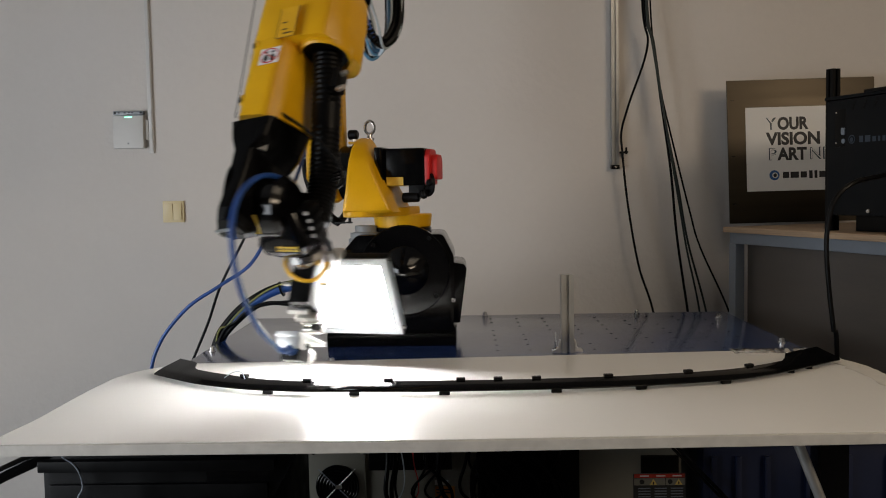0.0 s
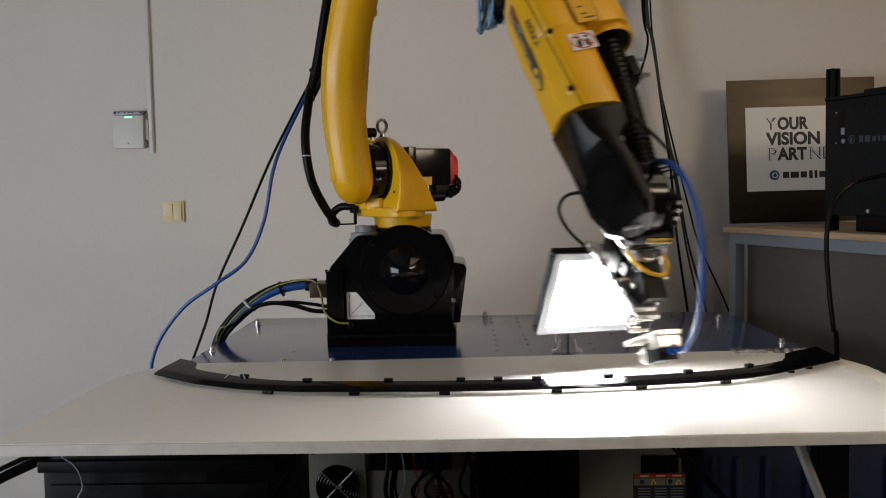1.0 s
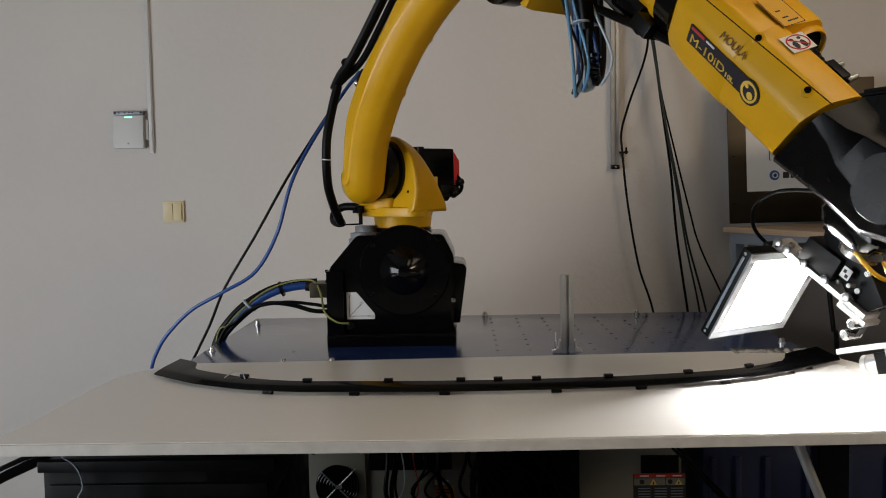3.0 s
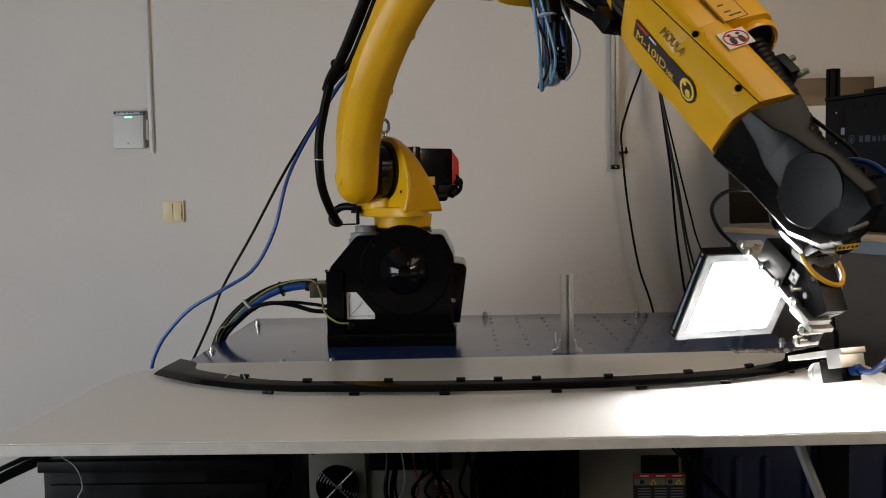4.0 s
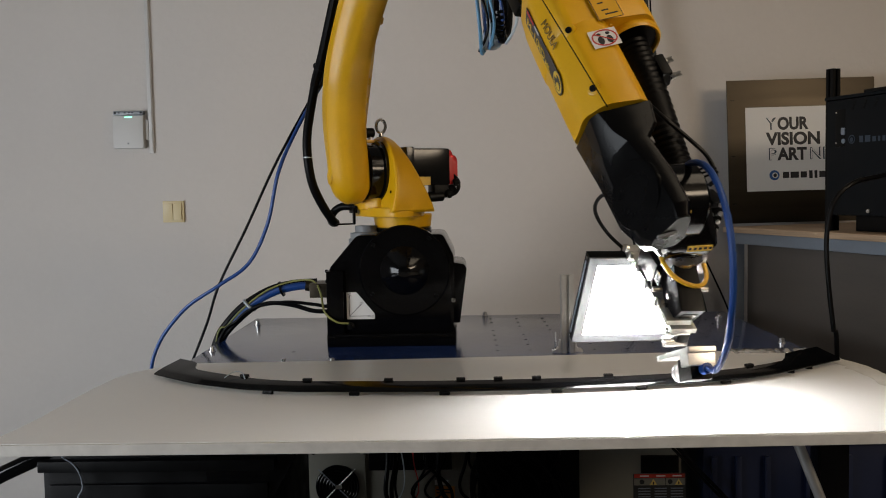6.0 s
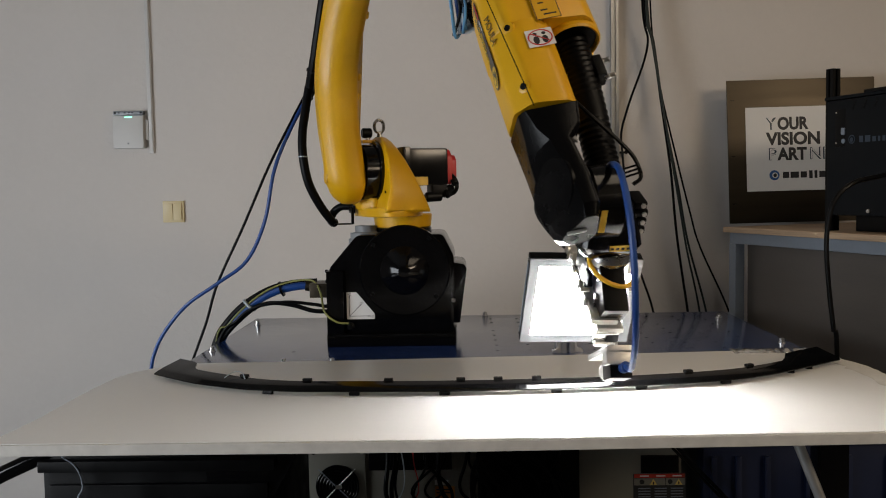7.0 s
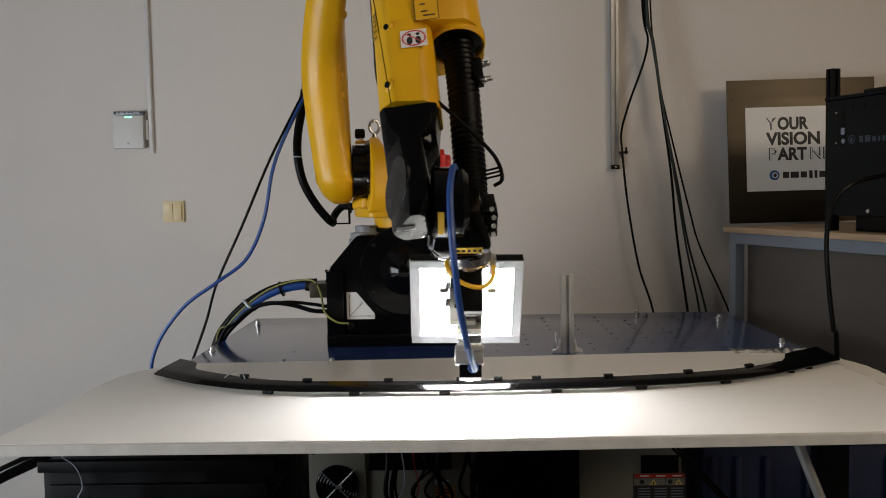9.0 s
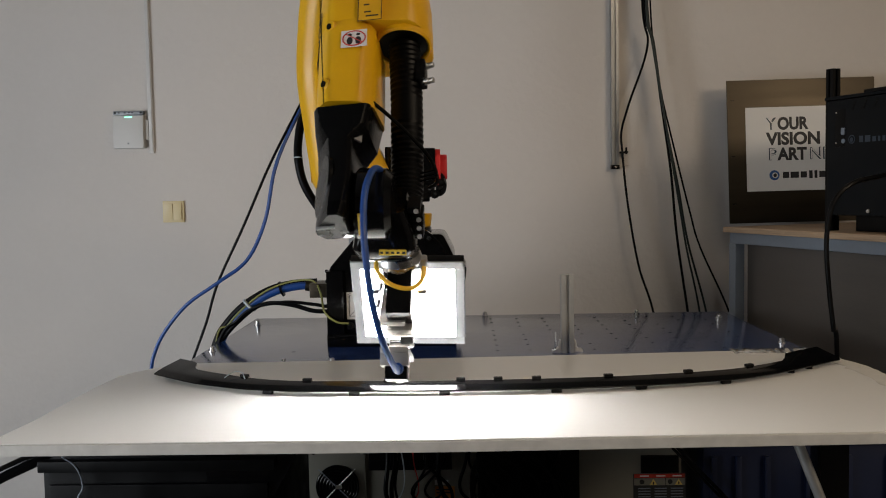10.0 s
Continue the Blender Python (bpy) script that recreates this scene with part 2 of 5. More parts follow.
def cable(name, pts, r, mat, label, category="cable", group="", seg=10):
    return solid(name, add_tube(B(), [(a, b, c + H) for a, b, c in pts], r, seg), mat, label, category, group)


def wall_trunking():
    bm = B()
    add_box(bm, (-1.0015, Y1 - 0.006, (0.558 + H + ZC) / 2), (0.017, 0.012, ZC - 0.558 - H), 0.002)
    ob = solid("cable_trunking", bm, white_paint, "narrow white plastic cable trunking on the wall", "trunking")
    part("lid", add_box(B(), (-1.0015, Y1 - 0.0135, (0.56 + H + ZC) / 2), (0.012, 0.003, ZC - 0.57 - H), 0.001), white_plastic, ob)


def wall_detector():
    t = thing("access_point", "white plastic wall-mounted wireless unit with green light", "access point", at=pose(-1.081, Y1, 0.647 + H))
    part("housing", add_box(B(), (0, -0.016, -0.008), (0.115, 0.032, 0.124), 0.006), white_plastic, t)
    part("top_strip", add_box(B(), (0, -0.013, 0.063), (0.113, 0.024, 0.014), 0.002), frosted, t, "grey printed connector strip")
    part("led", add_box(B(), (0.003, -0.0325, 0.046), (0.028, 0.002, 0.004), 0.0008), green_led, t, "glowing green status light")
    part("seam", add_box(B(), (0, -0.0322, 0.0515), (0.112, 0.001, 0.0012)), grey_frame, t)
    part("bracket", add_box(B(), (0.064, -0.008, 0.0), (0.014, 0.014, 0.075), 0.002), white_plastic, t)
    for x in (-0.049, 0.048):
        part("screw", add_cyl(B(), (x, -0.0245, 0.063), (x, -0.0262, 0.063), 0.0045, 12), black_plastic, t)
    for x in (-0.035, -0.012, 0.004, 0.016):
        part("print", add_box(B(), (x, -0.0253, 0.063), (0.008, 0.0006, 0.005)), ink, t)
    part("mark", add_box(B(), (0.0, -0.0322, -0.052), (0.006, 0.0006, 0.006)), frosted, t)


def light_switch():
    t = thing("light_switch", "cream plastic double rocker light switch", "light switch", at=pose(-0.9285, Y1, 0.3365 + H))
    part("frame", add_box(B(), (0, -0.005, 0), (0.081, 0.010, 0.081), 0.003), cream_plastic, t)
    for x, a in ((-0.0165, 2.5), (0.0165, -2.5)):
        bm = B()
        add_box(bm, (x, -0.012, 0), (0.031, 0.008, 0.062), 0.0015, Matrix.Rotation(radians(a), 4, "X"))
        part("rocker", bm, cream_plastic, t)


def extrusion_outline(w):
    """Quarter-symmetric slotted profile."""
    h, s, d = w / 2, w * 0.12, w * 0.24
    q = [(h, -h), (h, -s), (h - d, -s), (h - d, s), (h, s), (h, h), (s, h), (s, h - d), (-s, h - d), (-s, h), (-h, h),
         (-h, s), (-h + d, s), (-h + d, -s), (-h, -s), (-h, -h), (-s, -h), (-s, -h + d), (s, -h + d), (s, -h)]
    return q


def wall_profile():
    bm = B()
    add_prism(bm, [(a + 0.7355, b + Y1 - 0.0165) for a, b in extrusion_outline(0.027)], 0.482 + H, ZC, "xy", 0.0008)
    ob = solid("aluminium_profile", bm, aluminium, "slotted aluminium profile fixed upright to the wall", "profile")
    part("end_cap", add_box(B(), (0.7355, Y1 - 0.019, 0.474 + H), (0.029, 0.030, 0.016), 0.002), black_plastic, ob)
    part("screw", add_cyl(B(), (0.7355, Y1 - 0.034, 0.474 + H), (0.7355, Y1 - 0.037, 0.474 + H), 0.004, 12), steel, ob)
    part("cable_clip", add_box(B(), (0.766, Y1 - 0.03, 0.527 + H), (0.03, 0.02, 0.008), 0.002), black_plastic, ob)
    part("clip_screw", add_cyl(B(), (0.773, Y1 - 0.04, 0.52 + H), (0.773, Y1 - 0.04, 0.545 + H), 0.004, 10), black_plastic, ob)


def hanging_cables():
    g = "cables from the ceiling"
    top = ZC - H
    for x, pts, r, mat in (
        (0.815, [(0.827, 0.88, 1.095), (0.847, 0.88, 0.912), (0.782, 0.885, 0.71), (0.755, 0.9, 0.608), (0.757, 0.9, 0.526), (0.774, 0.89, 0.339), (0.811, 0.88, 0.109), (0.866, 0.87, -0.081), (0.90, 0.86, -0.4), (0.92, 0.8, -0.796)], 0.0042, rubber),
        (0.825, [(0.833, 0.87, 1.093), (0.863, 0.87, 0.931), (0.893, 0.87, 0.707), (0.927, 0.87, 0.46), (0.95, 0.87, 0.212), (0.993, 0.87, -0.092), (1.03, 0.86, -0.4), (1.05, 0.8, -0.796)], 0.0046, rubber),
        (0.835, [(0.841, 0.86, 1.09), (0.867, 0.86, 0.909), (0.901, 0.86, 0.665), (0.952, 0.86, 0.398), (0.988, 0.86, 0.191), (1.059, 0.86, -0.091), (1.09, 0.85, -0.4), (1.10, 0.78, -0.796)], 0.0038, green_rubber),
        (0.828, [(0.835, 0.85, 1.088), (0.859, 0.85, 0.907), (0.905, 0.85, 0.624), (0.953, 0.85, 0.337), (0.98, 0.85, 0.171), (1.031, 0.85, -0.089), (1.05, 0.84, -0.4), (1.07, 0.76, -0.796)], 0.0036, green_rubber),
        (0.846, [(0.856, 0.88, 1.094), (0.887, 0.88, 0.79), (0.946, 0.88, 0.522), (1.002, 0.88, 0.294), (1.039, 0.88, 0.168), (1.157, 0.88, -0.106), (1.22, 0.87, -0.4), (1.24, 0.8, -0.796)], 0.0033, rubber),
    ):
        col = "black" if mat is rubber else "dark green"
        cable("hanging_cable", [(x, 0.88, top)] + pts, r, mat, f"{col} rubber cable hanging from the ceiling before the wall", group=g)


# ---- the bench in the corner ----
BENCH = Matrix.Translation((1.061, 0.62, 0.258 + H)) @ Matrix.Rotation(radians(-70.5), 4, "Z")
# local x runs along its near side towards the camera, local y to the room's corner


def workbench():
    t = thing("workbench", "workbench with plywood top on a grey steel frame", "workbench", at=BENCH)
    part("worktop", add_box(B(), (0.62, 0.37, -0.009), (1.26, 0.76, 0.018), 0.002), plywood, t)
    for y in (0.02, 0.72):
        part("rail", add_box(B(), (0.62, y, -0.037), (1.22, 0.035, 0.036), 0.003), grey_frame, t)
    for x in (0.025, 1.215):
        part("rail", add_box(B(), (x, 0.37, -0.037), (0.035, 0.66, 0.036), 0.003), grey_frame, t)
        for y in (0.02, 0.72):
            h = 0.258 + H - 0.055
            part("leg", add_box(B(), (x, y, -0.055 - h / 2), (0.036, 0.036, h), 0.003), grey_frame, t)
    part("side_panel", add_box(B(), (0.62, 0.056, -0.50), (1.15, 0.016, 0.88), 0.002), panel_brown, t, "dark brown sheet closing the frame")
    return t


def poster_plate():
    """Steel plate leaning on the wall, with the poster stuck to it."""
    m = Matrix.Translation((1.122, 0.80, 0.2605 + H)) @ Matrix.Rotation(radians(-3.5), 4, "X") @ Matrix.Rotation(radians(-0.6), 4, "Y")
    t = thing("steel_plate", "dark brushed steel plate standing on the workbench", "metal plate", at=m)
    w, h = 0.525, 0.512
    part("plate", add_box(B(), (w / 2, 0, h / 2), (w, 0.006, h), 0.0015), dark_steel, t)
    for x, z in ((0.018, 0.07), (0.018, 0.24), (0.018, 0.44), (w - 0.02, 0.44)):
        part("slot", add_box(B(), (x, -0.0033, z), (0.014, 0.001, 0.003)), black_plastic, t)
    p = thing("poster", "white printed poster with bold black words", "poster", at=m)
    part("sheet", add_box(B(), (0.264, -0.0046, 0.263), (0.40, 0.0012, 0.30)), paper, p, flat=True)

    def word(text, x, z, size, mat, width, bold=0.0):
        lettering("word", text, size, mat, pose(x, -0.0056, z, 90), p, bold=bold, width=width)
    word("OUR", 0.177, 0.333, 0.060, ink, 0.11, 0.0024)
    word("VISION", 0.138, 0.279, 0.060, ink, 0.192, 0.0024)
    word("ART", 0.177, 0.224, 0.060, ink, 0.105, 0.0024)
    # outlined letters: dark rim with the paper showing inside
    for ch, x, z, w_ in (("Y", 0.138, 0.333, 0.037), ("P", 0.141, 0.224, 0.030), ("NER", 0.287, 0.224, 0.11)):
        lettering("word", ch, 0.060, cabinet_print, pose(x, -0.0053, z, 90), p, bold=0.0012, width=w_)
        lettering("word", ch, 0.060, paper, pose(x + 0.0008, -0.0059, z, 90), p, bold=-0.0010, width=w_ - 0.0016)
    bm = B()
    add_lathe(bm, (0.162, -0.0053, 0.169), (0, -1, 0), [(0, 0.018), (0.0006, 0.018)], 24)
    part("emblem", bm, blue_ink, p)
    part("emblem_centre", add_lathe(B(), (0.164, -0.006, 0.169), (0, -1, 0), [(0, 0.010), (0.0005, 0.010)], 20), paper, p)
    part("emblem_dot", add_lathe(B(), (0.164, -0.0066, 0.169), (0, -1, 0), [(0, 0.0065), (0.0004, 0.0065)], 20), ink, p)
    for x, w_ in ((0.209, 0.022), (0.240, 0.030), (0.272, 0.022), (0.297, 0.012), (0.315, 0.010), (0.338, 0.022)):
        part("bar", add_box(B(), (x - 0.006, -0.0056, 0.169), (w_, 0.0006, 0.022 if w_ > 0.02 else 0.028)), ink, p)


def control_cabinet():
    """Black industrial cabinet with its upright post, on the bench."""
    m = BENCH @ Matrix.Translation((0.49, 0.028, 0.0))
    t = thing("control_cabinet", "matt black sheet-metal electronics cabinet on the workbench", "cabinet", at=m)
    part("body", add_box(B(), (0.323, 0.26, 0.215), (0.794, 0.48, 0.335), 0.006), cabinet_black, t)
    part("front_panel", add_box(B(), (0.364, 0.016, 0.215), (0.712, 0.008, 0.330), 0.002), cabinet_black, t)
    part("plinth", add_box(B(), (0.34, 0.27, 0.024), (0.70, 0.40, 0.047), 0.003), black_plastic, t)
    part("lid", add_box(B(), (0.323, 0.262, 0.388), (0.800, 0.50, 0.010), 0.003), cabinet_black, t)
    part("lid_tab", add_box(B(), (0.13, 0.020, 0.396), (0.09, 0.030, 0.008), 0.002), black_plastic, t)
    part("post", add_prism(B(), [(a - 0.0895, b + 0.054) for a, b in extrusion_outline(0.028)], 0.0, 0.480, "xy", 0.001), black_plastic, t)
    part("socket_plate", add_box(B(), (-0.016, 0.018, 0.300), (0.040, 0.004, 0.108), 0.001), black_plastic, t)
    part("socket", add_box(B(), (-0.003, 0.0145, 0.290), (0.014, 0.004, 0.020), 0.001), grey_frame, t)
    part("socket", add_lathe(B(), (-0.002, 0.0165, 0.262), (0, -1, 0), [(0, 0.007), (0.003, 0.007), (0.003, 0.005)], 14), grey_frame, t)
    for z in (0.345, 0.258):
        part("screw", add_lathe(B(), (-0.032, 0.0165, z), (0, -1, 0), [(0, 0.003), (0.002, 0.002)], 10), steel, t)
    for x in (0.10, 0.34, 0.58):
        part("screw", add_lathe(B(), (x, 0.0125, 0.062), (0, -1, 0), [(0, 0.006), (0.004, 0.006)], 12), steel, t)
    e = part("emblem", add_lathe(B(), (0.034, 0.0122, 0.265), (0, -1, 0), [(0, 0.0125), (0.0008, 0.0125)], 24), cabinet_print, t)
    part("emblem_gap", add_lathe(B(), (0.034, 0.0115, 0.265), (0, -1, 0), [(0, 0.0095), (0.0006, 0.0095)], 24), cabinet_black, e)
    part("emblem_dot", add_lathe(B(), (0.034, 0.0110, 0.264), (0, -1, 0), [(0, 0.0065), (0.0006, 0.0065)], 20), cabinet_print, e)
    for x, w_ in ((0.070, 0.014), (0.094, 0.020), (0.118, 0.013), (0.136, 0.008), (0.153, 0.010)):
        part("bar", add_box(B(), (x, 0.0118, 0.264 if w_ > 0.013 else 0.262), (w_, 0.0008, 0.018 if w_ > 0.013 else 0.014)), cabinet_print, t)
    for x in (0.036, 0.077, 0.118, 0.159):
        for dx, z in ((0.0, 0.352), (0.005, 0.361), (0.009, 0.370)):
            part("vent", add_lathe(B(), (x + dx, 0.0122, z), (0, -1, 0), [(0, 0.0045), (0.001, 0.0045)], 12), black_plastic, t)
    cable("power_cable", [(1.315, -0.08, 0.44), (1.27, -0.13, 0.425), (1.20, -0.20, 0.415), (1.115, -0.25, 0.40), (1.066, -0.26, 0.36), (1.049, -0.26, 0.29), (1.047, -0.26, 0.227), (1.055, -0.26, 0.13), (1.065, -0.26, 0.046), (1.075, -0.26, -0.05), (1.08, -0.26, -0.796)], 0.006, rubber, "thick black rubber cable hanging from the cabinet")


# ---- the machine table ----
def machine_table():
    t = thing("machine_table", "machine table with glossy dark blue painted steel plate", "table", at=UP)
    x0, x1, y0, y1 = -0.502, 0.988, -0.62, 0.40
    part("plate", add_prism(B(), [(x0, y0), (x1, y0), (x1, y1), (x0, y1)], -0.02, 0.0, "xy", 0.0012), blue_steel, t)
    for x in (x0 + 0.05, x1 - 0.05):
        for y in (-0.56, y1 - 0.05):
            part("leg", add_box(B(), (x, y, -0.41), (0.06, 0.06, 0.776), 0.004), black_paint, t)
    for y in (-0.56, y1 - 0.05):
        part("beam", add_box(B(), (0.243, y, -0.05), (1.32, 0.05, 0.056), 0.004), black_paint, t)
    for x, y in ((-0.468, 0.263), (-0.483, -0.195), (0.229, 0.385), (0.709, 0.388), (0.935, 0.27), (0.964, -0.193)):
        bm = B()
        add_lathe(bm, (x, y, 0), (0, 0, 1), [(0, 0.010), (0.002, 0.010), (0.002, 0.0062), (0.011, 0.0062), (0.012, 0.005)], 16)
        part("bolt", bm, steel, t)
    for x, y in ((-0.27, -0.35), (-0.153, -0.351)):
        part("screw", add_lathe(B(), (x, y, 0), (0, 0, 1), [(0, 0.006), (0.006, 0.006), (0.007, 0.004)], 12), steel, t)
    hole = mesh("tapped_hole", add_lathe(B(), (0, 0, -0.004), (0, 0, 1), [(0, 0.0044), (0.0043, 0.0044), (0.0044, 0.003), (0.0006, 0.0028)], 12), black_plastic)
    for i in range(9):
        for j in range(8):
            x, y = 0.245 + 0.08 * i, -0.245 + 0.08 * j
            if (i + j) % 7 == 5:
                continue
            ob = new("tapped_hole", hole)
            ob.parent, ob.location = t, (x, y, 0)
    for x, y in ((-0.268, -0.221), (-0.20, 0.16), (-0.02, -0.27)):
        ob = new("tapped_hole", hole)
        ob.parent, ob.location = t, (x, y, 0)


def profile_post():
    t = thing("aluminium_post", "short slotted aluminium profile post bolted to the blue plate", "post", at=pose(0.414, -0.275, H))
    part("profile", add_prism(B(), extrusion_outline(0.030), 0.0, 0.19, "xy", 0.0006), aluminium, t)
    for s in (-1, 1):
        bm = B()
        add_prism(bm, [(0.0155 * s, 0.0), (0.037 * s, 0.0), (0.037 * s, 0.004), (0.022 * s, 0.012), (0.0195 * s, 0.03), (0.0155 * s, 0.03)], -0.013, 0.013, "xz", 0.0008)
        part("foot_bracket", bm, machined, t)
        part("bracket_screw", add_lathe(B(), (0.030 * s, 0, 0.004), (0, 0, 1), [(0, 0.005), (0.005, 0.005)], 12), steel, t)
    part("stud", add_cyl(B(), (-0.029, -0.004, 0.0), (-0.029, -0.004, 0.05), 0.002, 8), steel, t)


def white_board():
    t = thing("white_board", "white laminated board with a glossy top, partly in protective film", "board", at=UP)
    edge = [(-0.592, -1.101), (-0.596, -1.05), (-0.588, -0.952), (-0.590, -0.813), (-0.590, -0.706), (-0.584, -0.585), (-0.560, -0.520), (-0.527, -0.477), (-0.470, -0.436), (-0.126, -0.426), (0.395, -0.398), (0.793, -0.374), (0.955, -0.370), (1.002, -0.56), (1.006, -1.086), (0.813, -1.090), (0.126, -1.106)]
    out = rounded(edge, 0.03)
    part("panel", add_prism(B(), out, 0.0005, 0.0135, "xy", 0.0015), board_edge, t, flat=True)
    out2 = rounded([(0.2 + (x - 0.2) * 0.996, -0.74 + (y + 0.74) * 0.992) for x, y in edge], 0.03)
    part("laminate", add_prism(B(), out2, 0.0137, 0.0150, "xy", 0.0006), board_white, t, flat=True)
    front = [(-0.594, -1.1015), (0.126, -1.1068), (0.813, -1.0908), (1.0055, -1.0868)]
    part("front_lip", add_prism(B(), front + [(x, y + 0.022) for x, y in front[::-1]], -0.0045, 0.0134, "xy", 0.002), board_edge, t, "rounded pale front edge band", flat=True)
    # crumpled rim of film along the far edge
    rnd = random.Random(4)
    for x0, x1, y in ((0.78, 0.955, -0.360),):
        bm = B()
        rows = []
        n = 26
        for k in range(n + 1):
            x = x0 + (x1 - x0) * k / n
            rows.append([(x, y + 0.012 * rnd.random() - 0.02 * j, 0.0156 + (0.006 * rnd.random() if 0 < j < 3 else 0.0)) for j in range(4)])
        vs = [[bm.verts.new(p) for p in r] for r in rows]
        for a, b in zip(vs, vs[1:]):
            for j in range(3):
                bm.faces.new((a[j], a[j + 1], b[j + 1], b[j]))
        part("film", bm, film, t, "loose crumpled protective film")
    # the wrapped end of the board, with the laminate's skin in folds
    bm = B()
    rows = []
    for k in range(25):
        y = -0.46 - 0.42 * k / 24
        edge_x = 0.978 + 0.028 * min(1.0, (-0.46 - y) / 0.12)
        rows.append([(edge_x - 0.055 + 0.012 * rnd.random(), y, 0.0153), (edge_x - 0.034, y, 0.0156 + 0.0035 * rnd.random()), (edge_x - 0.016, y, 0.0157 + 0.0055 * rnd.random()), (edge_x - 0.002, y, 0.0156 + 0.003 * rnd.random()), (edge_x + 0.002, y, 0.010)])
    vs = [[bm.verts.new(p) for p in r] for r in rows]
    for a, b in zip(vs, vs[1:]):
        for j in range(4):
            bm.faces.new((a[j], a[j + 1], b[j + 1], b[j]))
    part("wrapped_end", bm, board_edge, t, "creased film wrapped round the board's end")


def trim_strip():
    t = thing("trim_strip", "long curved glossy black plastic car trim strip", "car trim", at=pose(0, 0, H + 0.0152))
    mid = [(-0.484, -0.571), (-0.430, -0.620), (-0.357, -0.680), (-0.251, -0.747), (-0.165, -0.774), (-0.077, -0.782), (0.121, -0.790), (0.334, -0.783), (0.499, -0.765), (0.667, -0.726), (0.760, -0.682), (0.843, -0.624), (0.955, -0.540)]
    line = smooth_line([(x, y, 0) for x, y in mid], 6)
    n = len(line)
    rings, lip = [], []
    for i, p in enumerate(line):
        d = (line[min(i + 1, n - 1)] - line[max(i - 1, 0)]).normalized()
        nrm = Vector((-d.y, d.x, 0))
        s = i / (n - 1)
        end = min(1.0, max(0.0, (0.105 - s) / 0.03, (s - 0.905) / 0.03))
        e = end * end * (3 - 2 * end)
        back = 0.020 + 0.022 * e
        top = 0.020 + 0.008 * e
        sec = [(-0.0125, 0.0075), (-0.0138, 0.0095), (-0.0118, 0.0115), (-0.004, 0.0152), (0.0, 0.0170), (back * 0.6, 0.0170 + 0.6 * (top - 0.0150)), (back, top + 0.002), (back, top - 0.002), (back * 0.6, 0.012 + 0.5 * (top - 0.0165)), (0.0, 0.011), (-0.007, 0.0085)]
        rings.append([p + nrm * a + Vector((0, 0, b)) for a, b in sec])
        if s < 0.30:
            f = min(1.0, (0.30 - s) / 0.14)
            w = 0.010 * f
            lip.append([p + nrm * a + Vector((0, 0, b)) for a, b in ((-0.0115, 0.0080 - 0.0025 * f), (-0.0118 - w, 0.0080 - 0.0030 * f), (-0.0120 - w, 0.0086 - 0.0018 * f), (-0.0117, 0.0090 + 0.0040 * f))])
    part("strip", add_rings(B(), rings), black_gloss, t)
    part("front_lip", add_rings(B(), lip), black_gloss, t)
    for x, up in ((-0.289, 1), (-0.147, 1), (0.014, 1), (0.154, 1), (0.226, 1), (0.300, 1), (0.441, 1), (0.604, 1), (0.744, 1), (-0.216, 0), (-0.048, 0), (0.123, 0), (0.334, 0), (0.496, 0), (0.667, 0)):
        i = min(range(1, n - 1), key=lambda a: abs(line[a].x - x))
        p = line[i]
        d = (line[i + 1] - line[i - 1]).normalized()
        nrm = Vector((-d.y, d.x, 0))
        m = axes(d, nrm, Vector((0, 0, 1)), Vector((x, p.y + (x - p.x) * d.y / d.x, 0)) + nrm * (0.024 if up else -0.005))
        bm = B()
        if up:
            add_box(bm, (0, 0, 0.0235), (0.017, 0.010, 0.006), 0.001, m)
            add_box(bm, (0, -0.006, 0.0165), (0.010, 0.012, 0.004), 0.0005, m)
        else:
            add_box(bm, (0, 0, 0.0045), (0.020, 0.008, 0.009), 0.001, m)
        part("clip" if up else "clip_foot", bm, black_plastic, t)
    for i in (3, int(0.11 * n), int(0.9 * n), n - 5):
        p = line[i]
        part("foot", add_box(B(), (p.x, p.y, 0.006), (0.012, 0.012, 0.012), 0.001), black_plastic, t)
    bm = B()
    bm2 = [(-0.315, -0.712, 0.022), (-0.300, -0.700, 0.030), (-0.283, -0.703, 0.030), (-0.272, -0.722, 0.021)]
    part("wire_clip", add_tube(bm, bm2, 0.001, 6), clear_hose, t)


